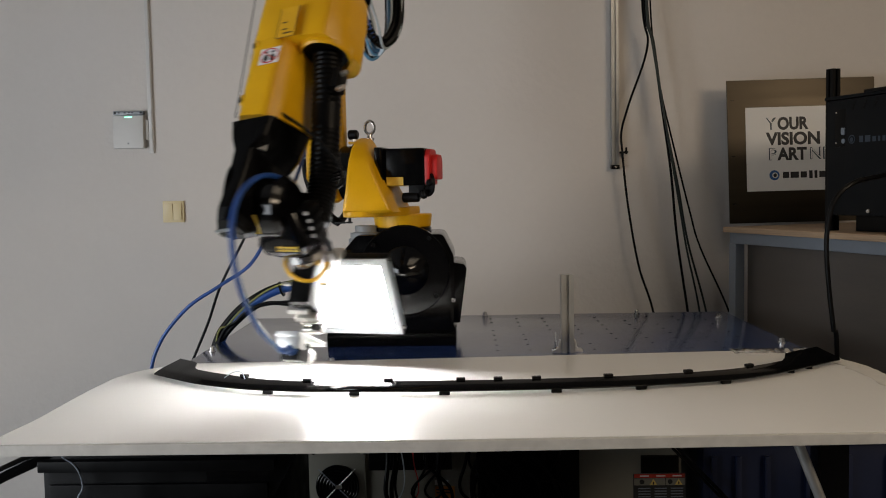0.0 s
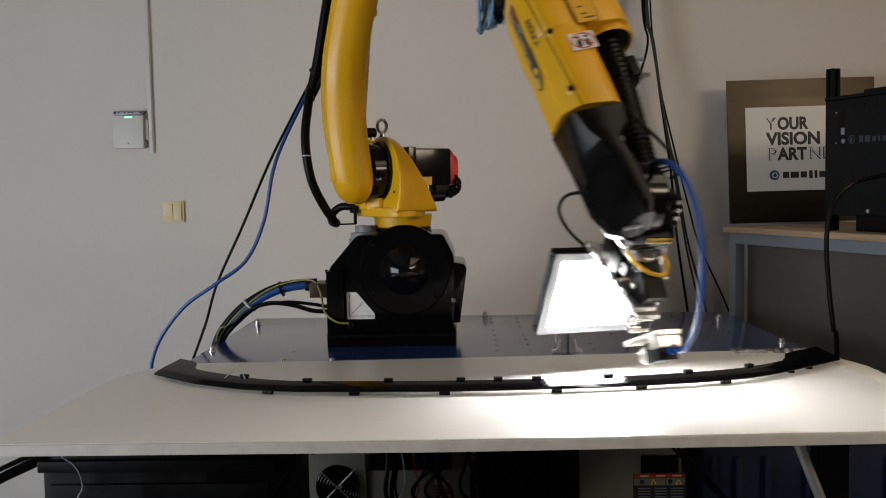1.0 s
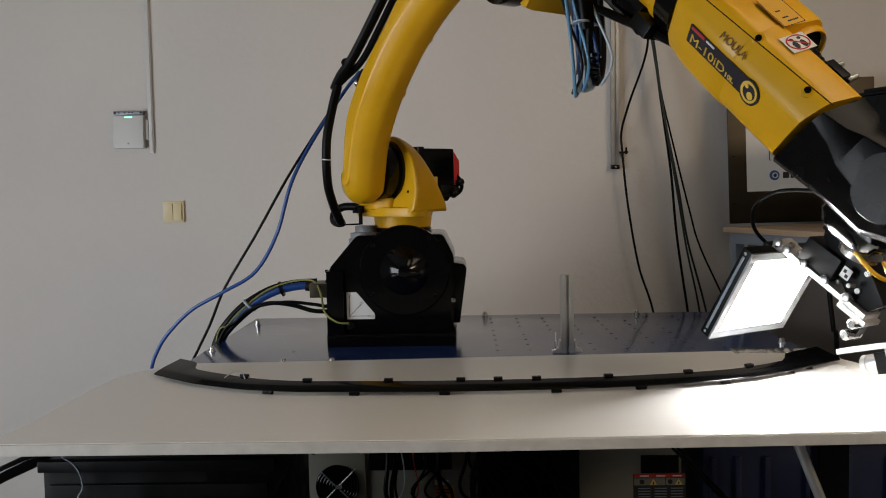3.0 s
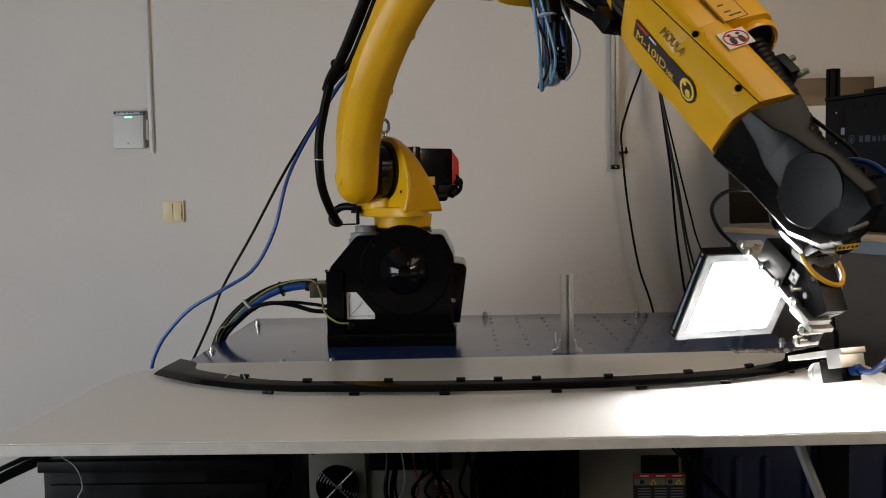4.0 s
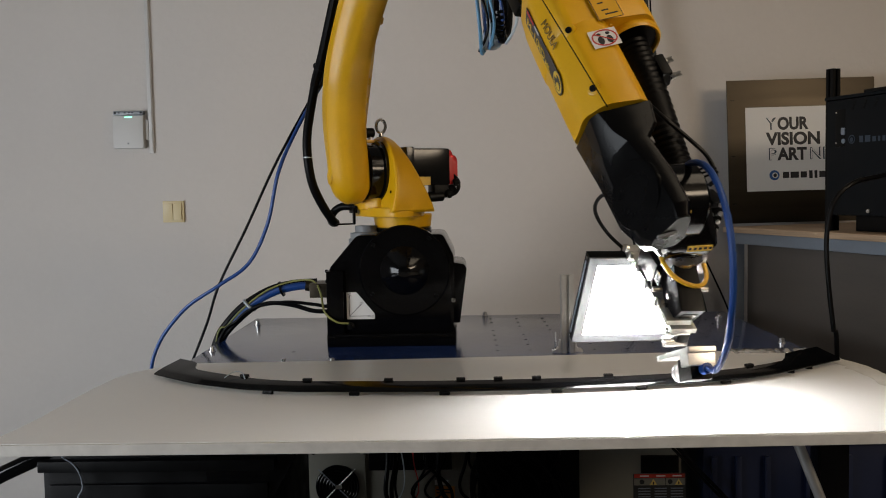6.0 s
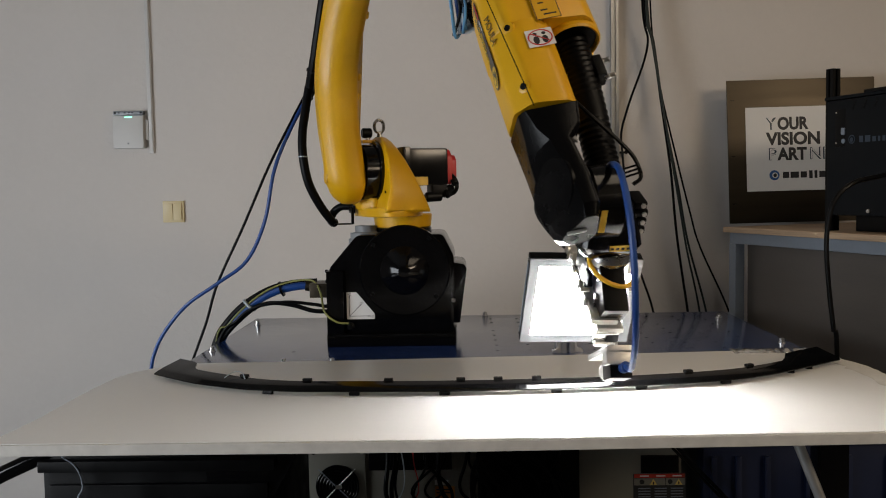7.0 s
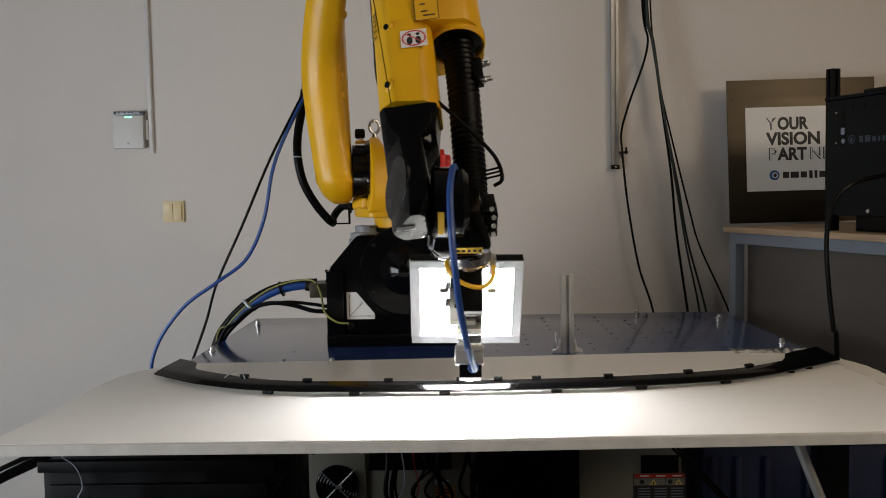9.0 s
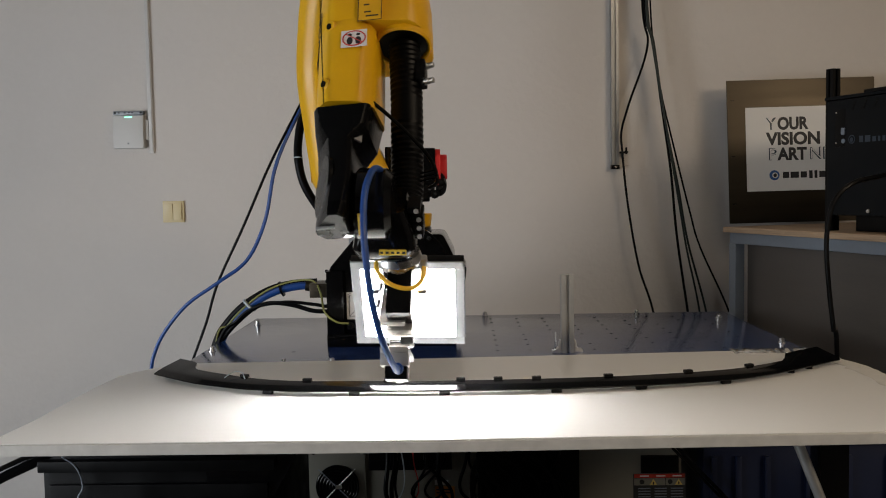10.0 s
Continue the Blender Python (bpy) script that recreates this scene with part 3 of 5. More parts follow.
# ---- under the table ----
def under_table():
    m = pose(0, 0, H)
    t = thing("robot_controller", "beige steel robot controller cabinet with fan, under the table", "controller", at=m)
    part("body", add_box(B(), (0.222, 0.0, -0.44), (0.94, 0.55, 0.70), 0.006), controller_beige, t)
    part("fan_plate", add_box(B(), (-0.167, -0.279, -0.322), (0.160, 0.008, 0.16), 0.002), controller_beige, t)
    f = part("fan", add_lathe(B(), (-0.157, -0.283, -0.326), (0, -1, 0), [(0, 0.054), (0.004, 0.054), (0.005, 0.050), (0.001, 0.048)], 32), black_plastic, t, "black cooling fan behind a wire guard")
    for r in (0.012, 0.020, 0.028, 0.036, 0.044, 0.051):
        ring = [(-0.157 + r * math.cos(a * math.pi / 12), -0.291, -0.326 + r * math.sin(a * math.pi / 12)) for a in range(25)]
        part("guard_ring", add_tube(B(), ring, 0.0011, 6, 1), black_gloss, f)
    for a in (45, 135):
        c, s = 0.064 * math.cos(radians(a)), 0.064 * math.sin(radians(a))
        part("guard_wire", add_tube(B(), [(-0.157 - c, -0.2925, -0.326 - s), (-0.157, -0.2935, -0.326), (-0.157 + c, -0.2925, -0.326 + s)], 0.0013, 6, 2), aluminium if a == 45 else grey_frame, f)
    part("hub_mark", add_box(B(), (-0.153, -0.2965, -0.324), (0.016, 0.002, 0.010), 0.001), steel, f)
    part("recess", add_box(B(), (0.024, -0.277, -0.252), (0.205, 0.012, 0.072), 0.002), black_plastic, t, "dark connector bay")
    part("socket_panel", add_box(B(), (0.315, -0.277, -0.33), (0.25, 0.012, 0.21), 0.002), black_plastic, t)
    part("display", add_box(B(), (0.637, -0.279, -0.281), (0.092, 0.010, 0.043), 0.002), black_gloss, t, "dark display window")
    part("warning_label", add_box(B(), (0.637, -0.2757, -0.350), (0.128, 0.0012, 0.088)), ink, t, "black, white and red warning label")
    part("warning_band", add_box(B(), (0.637, -0.2768, -0.3115), (0.124, 0.001, 0.009)), red_ink, t)
    part("warning_band", add_box(B(), (0.637, -0.2768, -0.383), (0.124, 0.001, 0.012)), red_ink, t)
    part("pictogram_band", add_box(B(), (0.637, -0.2768, -0.3265), (0.124, 0.001, 0.017)), controller_beige, t)
    for x in (0.622, 0.684):
        part("pictogram", add_prism(B(), [(x - 0.009, -0.334), (x + 0.009, -0.334), (x, -0.319)], -0.2782, -0.2774, "xz"), pale_yellow_ink, t)
        part("pictogram", add_box(B(), (x, -0.2786, -0.3295), (0.003, 0.0006, 0.007)), ink, t)
    for x in (0.594, 0.663):
        part("pictogram", add_lathe(B(), (x, -0.2774, -0.326), (0, -1, 0), [(0, 0.006), (0.0007, 0.006)], 12), ink, t)
    part("divider", add_box(B(), (0.652, -0.2776, -0.3265), (0.0015, 0.0006, 0.017)), ink, t)
    for k, x in enumerate((0.600, 0.640, 0.680)):
        part("bar", add_box(B(), (x, -0.2776, -0.3115), (0.022, 0.001, 0.003)), paper, t)
        for z in (-0.343, -0.350, -0.357, -0.364):
            part("bar", add_box(B(), (x, -0.2768, z), (0.030, 0.001, 0.002)), grey_frame, t)
    part("orange_label", add_box(B(), (0.108, -0.2757, -0.357), (0.048, 0.001, 0.050)), orange_ink, t)
    for z in (-0.322, -0.330, -0.345):
        part("bar", add_box(B(), (0.105, -0.2766, z - 0.018), (0.036, 0.001, 0.003)), ink, t)
    part("paper_label", add_box(B(), (0.100, -0.2757, -0.322), (0.034, 0.001, 0.012)), paper, t)
    for x in (-0.095, -0.215):
        part("screw", add_lathe(B(), (x, -0.283, -0.242), (0, -1, 0), [(0, 0.005), (0.003, 0.004)], 12), steel, t)
    rnd = random.Random(11)
    for k in range(16):
        x = -0.03 + 0.0145 * k + rnd.uniform(-0.01, 0.01)
        if 0.12 < x < 0.17:
            continue
        pts = [(x, -0.285, -0.20), (x + rnd.uniform(-0.02, 0.02), -0.30 - 0.02 * rnd.random(), -0.26), (x + rnd.uniform(-0.05, 0.05), -0.31 - 0.03 * rnd.random(), -0.33), (x + rnd.uniform(-0.06, 0.06), -0.31, -0.41), (x + rnd.uniform(-0.06, 0.06), -0.30, -0.6), (x, -0.32, -0.796)]
        mat, col = ((rubber, "black"), (rubber, "black"), (rubber, "black"), (clear_hose, "grey"), (red_plastic, "red"))[4 if k == 4 else 3 if k in (2, 12) else 0]
        cable("controller_cable", pts, rnd.choice((0.003, 0.004, 0.0055)) if mat is rubber else 0.0016, mat, f"{col} cable hanging in a tangle before the controller", group="cables under the table")
    for k in range(7):
        a = 0.22 + 0.05 * rnd.random()
        pts = [(0.21 + 0.01 * k, -0.29, -0.22)] + [(0.28 + a * 0.4 * math.cos(j * 0.9), -0.30 - 0.01 * k, -0.33 + a * 0.45 * math.sin(j * 0.9 + k)) for j in range(7)] + [(0.3, -0.3, -0.55), (0.3, -0.3, -0.796)]
        cable("coiled_cable", pts, 0.0055, rubber, "coiled black cable before the controller", group="cables under the table")
    bm = B()
    add_box(bm, (-0.385, -0.74, -0.425), (0.42, 0.34, 0.74), 0.012)
    c = solid("black_cabinet", bm, black_plastic, "black metal cabinet under the table", "cabinet", at=m)
    part("door", add_box(B(), (-0.385, -0.914, -0.44), (0.39, 0.012, 0.66), 0.004), black_plastic, c)
    part("latch", add_box(B(), (-0.22, -0.922, -0.30), (0.02, 0.006, 0.06), 0.002), black_plastic, c)
    part("rim", add_box(B(), (-0.385, -0.914, -0.075), (0.42, 0.03, 0.02), 0.003), black_plastic, c)
    cable("loose_wire", [(-0.55, -0.93, -0.055), (-0.525, -0.93, -0.075), (-0.515, -0.93, -0.11), (-0.525, -0.935, -0.15), (-0.51, -0.93, -0.30), (-0.51, -0.93, -0.796)], 0.0013, grey_frame, "thin grey wire hanging before the black cabinet")
    part("side_flap", add_prism(B(), [(-0.175, -0.06), (-0.138, -0.06), (-0.195, -0.16), (-0.28, -0.31), (-0.30, -0.31), (-0.30, -0.06)], -0.912, -0.900, "xz", 0.001), black_paint, c)
    d = Vector((0.124, 0, -0.132))
    for k, (x, r) in enumerate(((0.676, 0.0045), (0.664, 0.0035))):
        p0 = Vector((x, -0.31, -0.235))
        solid("strut", add_cyl(B(), p0 - d * 1.55, p0 + d * 4.2, r, 10), black_paint, "thin slanting black metal strut under the table", "strut", group="struts", at=m)
    cr = thing("blue_crate", "dark blue plastic stacking crate under the table", "crate", at=m)
    part("tub", add_box(B(), (1.075, -0.10, -0.515), (0.66, 0.34, 0.56), 0.012), crate_blue, cr)
    part("rim", add_box(B(), (1.075, -0.10, -0.222), (0.69, 0.37, 0.03), 0.006), crate_blue, cr)
    for x in (0.77, 0.83, 0.90, 1.00, 1.10, 1.20, 1.30):
        part("rib", add_box(B(), (x, -0.277, -0.515), (0.014, 0.014, 0.50), 0.003), crate_blue, cr)
    s = solid("support_leg", add_tube(B(), [(0.700, -1.00, H - 0.003), (0.747, -1.00, H - 0.12), (0.835, -1.00, H - 0.34), (0.971, -1.00, 0.0)], 0.0085, 14), aluminium, "slanting bare metal tube leg under the board", "leg")
    part("foot_cap", add_cyl(B(), (0.971, -1.00, 0.0), (0.963, -1.00, 0.02), 0.014, 14), black_plastic, s)
    s = solid("brace_tube", add_tube(B(), [(-0.50, -0.88, H - 0.03), (-0.60, -0.90, H - 0.063), (-0.72, -0.91, H - 0.117), (-0.86, -0.92, H - 0.19), (-0.95, -0.92, H - 0.30), (-0.97, -0.92, 0.0)], 0.0145, 14), black_paint, "bent black steel tube brace under the board", "brace")
    part("foot_cap", add_cyl(B(), (-0.97, -0.92, 0.0), (-0.97, -0.92, 0.02), 0.018, 14), black_plastic, s)


wall_trunking()
wall_detector()
light_switch()
wall_profile()
hanging_cables()
workbench()
poster_plate()
control_cabinet()
machine_table()
profile_post()
white_board()
trim_strip()
under_table()


# ---- the robot ----
def robot_base(t):
    bm = B()
    add_box(bm, (-0.025, 0.0, 0.017), (0.334, 0.326, 0.034), 0.003)
    b = part("base", bm, black_paint, t, "black cast pedestal")
    bm = B()
    add_prism(bm, rounded([(-0.186, 0.03), (0.136, 0.03), (0.140, 0.23), (0.112, 0.288), (-0.112, 0.288), (-0.186, 0.202)], 0.012), -0.145, 0.145, "xz", 0.006)
    part("pedestal", bm, black_paint, b)
    part("disc_cover", add_lathe(B(), (0.012, -0.140, 0.196), (0, -1, 0), [(0, 0.117), (0.020, 0.117), (0.0235, 0.1135), (0.0240, 0.063), (0.0265, 0.0605), (0.043, 0.040), (0.057, 0.020), (0.0605, 0.010), (0.0610, 0.0)], 48), black_paint, b, "round black side cover with conical hub")
    for a in (52, 140, 215, 320):
        c, s = 0.104 * math.cos(radians(a)), 0.104 * math.sin(radians(a))
        part("cover_bolt", add_lathe(B(), (0.012 + c, -0.164, 0.196 + s), (0, -1, 0), [(0, 0.006), (0.005, 0.006), (0.005, 0.003), (0.002, 0.003)], 12), black_plastic, b)
    bm = B()
    add_prism(bm, rounded([(0.132, 0.055), (0.152, 0.055), (0.172, 0.196), (0.165, 0.208), (0.132, 0.214)], 0.004), -0.135, 0.10, "xz", 0.003)
    part("side_box", bm, black_paint, b)
    part("side_bolt", add_lathe(B(), (0.136, -0.146, 0.116), (0, -1, 0), [(0, 0.006), (0.004, 0.006), (0.004, 0.003)], 12), steel, b)
    part("connector_box", add_box(B(), (-0.169, -0.020, 0.115), (0.044, 0.285, 0.165), 0.004), black_paint, b)
    part("connector", add_box(B(), (-0.218, -0.05, 0.140), (0.056, 0.09, 0.038), 0.003), dark_steel, b, "grey rectangular plug")
    part("plug_neck", add_cyl(B(), (-0.262, -0.05, 0.150), (-0.244, -0.05, 0.148), 0.015, 14), dark_steel, b)
    for z in (0.195, 0.168, 0.105):
        part("panel_bolt", add_cyl(B(), (-0.197, -0.13, z), (-0.190, -0.13, z), 0.004, 10), black_plastic, b)
    pl = part("axis_plate", add_prism(B(), [(-0.141, 0.070), (-0.069, 0.070), (-0.069, 0.084), (-0.115, 0.140), (-0.141, 0.140)], -0.1465, -0.1455, "xz"), paper, b, "white plate printed with three axis arrows")
    for p0, p1 in (((-0.134, 0.078), (-0.134, 0.130)), ((-0.134, 0.078), (-0.082, 0.078)), ((-0.134, 0.078), (-0.104, 0.108))):
        part("axis_arrow", add_cyl(B(), (p0[0], -0.1468, p0[1]), (p1[0], -0.1468, p1[1]), 0.0007, 6), ink, pl)
        d = (Vector((p1[0], 0, p1[1])) - Vector((p0[0], 0, p0[1]))).normalized()
        part("arrow_tip", add_lathe(B(), (p1[0], -0.1468, p1[1]), d, [(-0.003, 0.0018), (0.003, 0.0002)], 8), ink, pl)
    for s, x, z in (("+Z", -0.139, 0.132), ("+X", -0.081, 0.074), ("+Y", -0.108, 0.110)):
        lettering("axis_letter", s, 0.008, ink, pose(x, -0.1468, z, 90), pl)
    part("ground_stud", add_lathe(B(), (-0.132, -0.145, 0.052), (0, -1, 0), [(0, 0.010), (0.008, 0.010), (0.010, 0.006), (0.02, 0.005)], 12), black_plastic, b)
    part("neck_ring", add_lathe(B(), (0, 0, 0.270), (0, 0, 1), [(0, 0.078), (0.030, 0.078), (0.036, 0.068)], 40), black_paint, b)
    part("cable_inlet", add_lathe(B(), (-0.098, -0.03, 0.225), (0, 0, 1), [(0, 0.048), (0.048, 0.048), (0.050, 0.043), (0.064, 0.043), (0.066, 0.030), (0.083, 0.030)], 32), grey_primer, b, "grey stepped cable inlet")
    part("rim_line", add_box(B(), (-0.025, -0.1625, 0.030), (0.30, 0.002, 0.003)), black_plastic, b)
    return b


ROBOT_HOSE = []


def turret(t):
    bm = B()
    add_lathe(bm, (0, 0, 0.300), (0, 0, 1), [(0, 0.070), (0.004, 0.076), (0.034, 0.080), (0.038, 0.078)], 40)
    s = part("turret", bm, yellow_paint, t, "yellow painted turning shoulder")
    bm = B()
    add_prism(bm, rounded([(-0.050, -0.106), (-0.03, -0.130), (0.110, -0.132), (0.165, -0.116), (0.196, -0.098), (0.190, -0.05), (0.14, 0.00), (0.07, 0.036), (-0.03, 0.044), (-0.062, 0.0)], 0.015), 0.334, 0.358, "xy", 0.006)
    part("foot_casting", bm, yellow_paint, s)
    bm = B()
    add_prism(bm, rounded([(-0.025, -0.136), (0.075, -0.139), (0.110, -0.112), (0.112, -0.080), (-0.03, -0.080)], 0.008), 0.352, 0.384, "xy", 0.010)
    part("foot_block", bm, yellow_paint, s)
    rings = []
    for z, x0, x1, y0, y1 in ((0.346, -0.045, 0.194, -0.108, 0.022), (0.352, -0.044, 0.202, -0.106, 0.018), (0.366, -0.042, 0.205, -0.104, 0.012), (0.400, -0.036, 0.205, -0.097, -0.004), (0.440, -0.028, 0.198, -0.095, -0.022), (0.480, -0.016, 0.182, -0.094, -0.040), (0.510, 0.000, 0.160, -0.093, -0.054), (0.528, 0.014, 0.134, -0.092, -0.062), (0.538, 0.026, 0.108, -0.091, -0.066), (0.541, 0.036, 0.095, -0.088, -0.070)):
        rings.append([(a_, b_, z) for a_, b_ in rounded([(x0, y0), (x1, y0), (x1 - 0.02, y1), (x0 + 0.02, y1)], 0.012, 4)])
    part("shoulder_casting", add_rings(B(), rings), yellow_paint, s)
    part("joint_ring", add_lathe(B(), (0.075, -0.085, 0.45), (0, -1, 0), [(0, 0.080), (0.018, 0.080), (0.020, 0.072), (0.052, 0.072)], 40), black_paint, s, "black bearing ring of the shoulder joint")
    part("ring_shelf", add_box(B(), (0.052, -0.105, 0.530), (0.040, 0.045, 0.008), 0.003), yellow_paint, s)
    m = part("motor", add_box(B(), (0.066, 0.028, 0.462), (0.098, 0.128, 0.098), 0.008), black_paint, s, "black servo motor")
    part("motor_cap", add_prism(B(), rounded([(0.020, 0.415), (0.112, 0.415), (0.112, 0.490), (0.094, 0.508), (0.038, 0.508), (0.020, 0.490)], 0.006), 0.090, 0.104, "xz", 0.003), red_plastic, m, "red plastic motor end cap")
    part("cap_boss", add_prism(B(), rounded([(0.032, 0.428), (0.100, 0.428), (0.100, 0.480), (0.086, 0.494), (0.046, 0.494), (0.032, 0.480)], 0.008), 0.102, 0.122, "xz", 0.006), red_plastic, m, "red plastic motor end cap")
    part("motor_flange", add_box(B(), (0.075, -0.028, 0.458), (0.112, 0.022, 0.112), 0.004), black_paint, m)
    part("motor_label", add_box(B(), (0.066, 0.010, 0.4125), (0.05, 0.04, 0.001)), yellow_ink, m)
    part("motor_label", add_box(B(), (0.1155, 0.012, 0.425), (0.001, 0.045, 0.022)), yellow_ink, m)
    part("plug", add_box(B(), (0.090, 0.068, 0.400), (0.045, 0.042, 0.036), 0.006), black_plastic, m)
    part("plug", add_cyl(B(), (0.105, 0.030, 0.382), (0.105, 0.075, 0.384), 0.013, 16, 0.003), black_plastic, m)
    for x, y, z, r in ((0.112, 0.082, 0.388, 0.012), (0.100, 0.094, 0.402, 0.011), (0.116, 0.100, 0.418, 0.010)):
        part("plug_nut", add_lathe(B(), (x, y, z), (0.3, 1, 0.35), [(0, r * 0.8), (0.003, r), (0.010, r), (0.012, r * 0.85), (0.018, r * 0.8)], 10), black_plastic, m)
    part("motor_cable", add_tube(B(), [(0.105, 0.080, 0.385), (0.112, 0.106, 0.392), (0.118, 0.114, 0.408), (0.112, 0.112, 0.428), (0.10, 0.106, 0.44)], 0.0055, 8), rubber, m)
    e = part("eyebolt", add_lathe(B(), (0.045, -0.075, 0.537), (0, 0, 1), [(0, 0.012), (0.006, 0.012), (0.007, 0.007), (0.016, 0.006)], 16), steel, s, "steel lifting eyebolt")
    ring = [(0.045 + 0.0, -0.075 + 0.013 * math.cos(a * math.pi / 8), 0.571 + 0.017 * math.sin(a * math.pi / 8)) for a in range(17)]
    part("eye", add_tube(B(), ring, 0.0042, 8, 2), steel, e)
    part("rubber_stop", add_cyl(B(), (0.065, -0.128, 0.552), (0.065, -0.102, 0.552), 0.013, 16, 0.003), rubber, s)
    part("stop_stem", add_cyl(B(), (0.065, -0.112, 0.528), (0.065, -0.112, 0.545), 0.006, 10), steel, s)
    for x, y, z in ((0.170, -0.098, 0.398), (0.12, -0.0985, 0.388)):
        part("bolt", add_lathe(B(), (x, y, z), (0, -1, 0), [(0, 0.0035), (0.002, 0.0035)], 10), black_plastic, s)
    br = part("hose_bracket", add_box(B(), (0.000, -0.142, 0.353), (0.050, 0.006, 0.020), 0.002), black_plastic, s)
    part("bracket_foot", add_box(B(), (0.018, -0.146, 0.336), (0.010, 0.006, 0.044), 0.001), black_plastic, br)
    part("bracket_arm", add_box(B(), (0.008, -0.168, 0.315), (0.014, 0.050, 0.004), 0.001), black_plastic, br)
    for x in (-0.008, 0.008):
        part("bracket_screw", add_cyl(B(), (x, -0.148, 0.355), (x, -0.144, 0.355), 0.005, 10), black_plastic, br)
    part("hose_end", add_tube(B(), [(-0.010, -0.135, 0.360), (-0.045, -0.160, 0.360), (-0.060, -0.178, 0.345), (-0.045, -0.190, 0.324), (-0.014, -0.193, 0.318), (0.0, -0.190, 0.320)], 0.0105, 12), rubber, s)
    lo = part("hose_lower", add_tube(B(), [(-0.014, 0.002, -0.002), (0.006, -0.014, 0.008), (0.026, -0.046, 0.046), (0.042, -0.076, 0.10), (0.050, -0.090, 0.165), (0.048, -0.090, 0.225), (0.048, -0.080, 0.29), (0.053, -0.070, 0.35)], 0.0115, 12), rubber, s, "thick black cable hose")
    lo.matrix_local = pose(0.0, -0.190, 0.320)
    part("hose_tie", add_lathe(B(), (0.050, -0.090, 0.165), (0.01, 0.0, 1), [(0, 0.0128), (0.003, 0.0128)], 14), clear_hose, lo)
    ROBOT_HOSE.append(lo)
    return s


def upper_arm(t):
    """Curved casting: middle line, half width and outer face by height over the shoulder joint."""
    nodes = ((0.0, 0.020, 0.056, -0.232), (0.12, -0.034, 0.0600, -0.250), (0.25, -0.053, 0.0555, -0.262), (0.38, -0.073, 0.0515, -0.252), (0.50, -0.090, 0.0605, -0.232), (0.60, -0.078, 0.068, -0.212), (0.70, -0.020, 0.075, -0.195))
    line = smooth_line([(n[1], n[3], n[0]) for n in nodes], 5)
    half = [p.x for p in smooth_line([(n[2], 0, 0) for n in nodes], 5)]
    prof = ((0.0, 0.039), (0.03, 0.034), (0.07, 0.029), (0.12, 0.0215), (0.20, 0.0135), (0.29, 0.0080), (0.38, 0.004), (0.46, 0.0005), (0.55, 0.0), (0.78, 0.0), (0.90, 0.005), (0.97, 0.014), (1.0, 0.024))
    thick = 0.099
    rings = []
    for f, ins in prof:
        ring = []
        for p, h in zip(line, half):
            ring.append((p.x + h - ins, p.y + f * thick, p.z))
        top = line[-1]
        for k in range(1, 10):
            an = math.pi * k / 10
            ring.append((top.x + (half[-1] - ins) * math.cos(an), top.y + f * thick, top.z + (0.06 - ins * 0.6) * math.sin(an)))
        for p, h in zip(line[::-1], half[::-1]):
            ring.append((p.x - h + ins, p.y + f * thick, p.z))
        for k in range(1, 14):
            an = math.pi + math.pi * k / 14
            ring.append((line[0].x + (half[0] - ins) * math.cos(an), line[0].y + f * thick, (0.077 - 1.55 * ins) * math.sin(an)))
        rings.append(ring)
    a = part("upper_arm", add_rings(B(), rings), yellow_paint, t, "yellow curved cast upper arm", sharp=62)
    for x, y, z in ((-0.026, -0.158, 0.20), (-0.028, -0.160, 0.25), (-0.050, -0.150, 0.40)):
        part("cap_bolt", add_lathe(B(), (x, y - 0.012, z), (0.5, 1, 0), [(0, 0.010), (0.014, 0.010), (0.017, 0.007), (0.0175, 0.0)], 14), yellow_paint, a)
    part("hub_cover", add_lathe(B(), (0.020, -0.2325, 0), (0, -1, 0), [(0, 0.020), (0.0012, 0.019)], 28), yellow_paint, a)
    c = part("hose_clamp", add_box(B(), (-0.118, -0.205, 0.20), (0.030, 0.030, 0.050), 0.004), black_plastic, a)
    for z in (0.185, 0.205, 0.222):
        part("clamp_screw", add_cyl(B(), (-0.128, -0.222, z), (-0.122, -0.218, z), 0.005, 10), steel if z < 0.2 else black_plastic, c)
    part("clamp_lug", add_box(B(), (-0.108, -0.205, 0.243), (0.012, 0.016, 0.016), 0.003), yellow_paint, a)
    part("hose_clamp", add_box(B(), (-0.150, -0.205, 0.44), (0.034, 0.034, 0.030), 0.004), black_plastic, a)
    for dx, dy, r, mat in ((0.0, -0.008, 0.0115, rubber), (-0.014, 0.010, 0.0075, rubber), (0.008, 0.016, 0.008, rubber), (-0.012, -0.006, 0.0048, blue_rubber), (-0.020, 0.004, 0.0036, rubber)):
        part("hose_upper", add_tube(B(), [(-0.150, -0.253, 0.140), (-0.151 + dx * 0.4, -0.248 + dy * 0.6, 0.18), (-0.146 + dx, -0.240 + dy, 0.25), (-0.160 + dx, -0.228 + dy, 0.38), (-0.184 + dx, -0.212 + dy, 0.50), (-0.178 + dx, -0.190 + dy, 0.60), (-0.12 + dx, -0.12 + dy, 0.70), (-0.06, -0.06, 0.76)], r, 10), mat, a)
    part("hose_tie", add_lathe(B(), (-0.152, -0.243, 0.215), (0.05, 0.05, 1), [(0, 0.021), (0.004, 0.021)], 16), black_plastic, a)
    return a


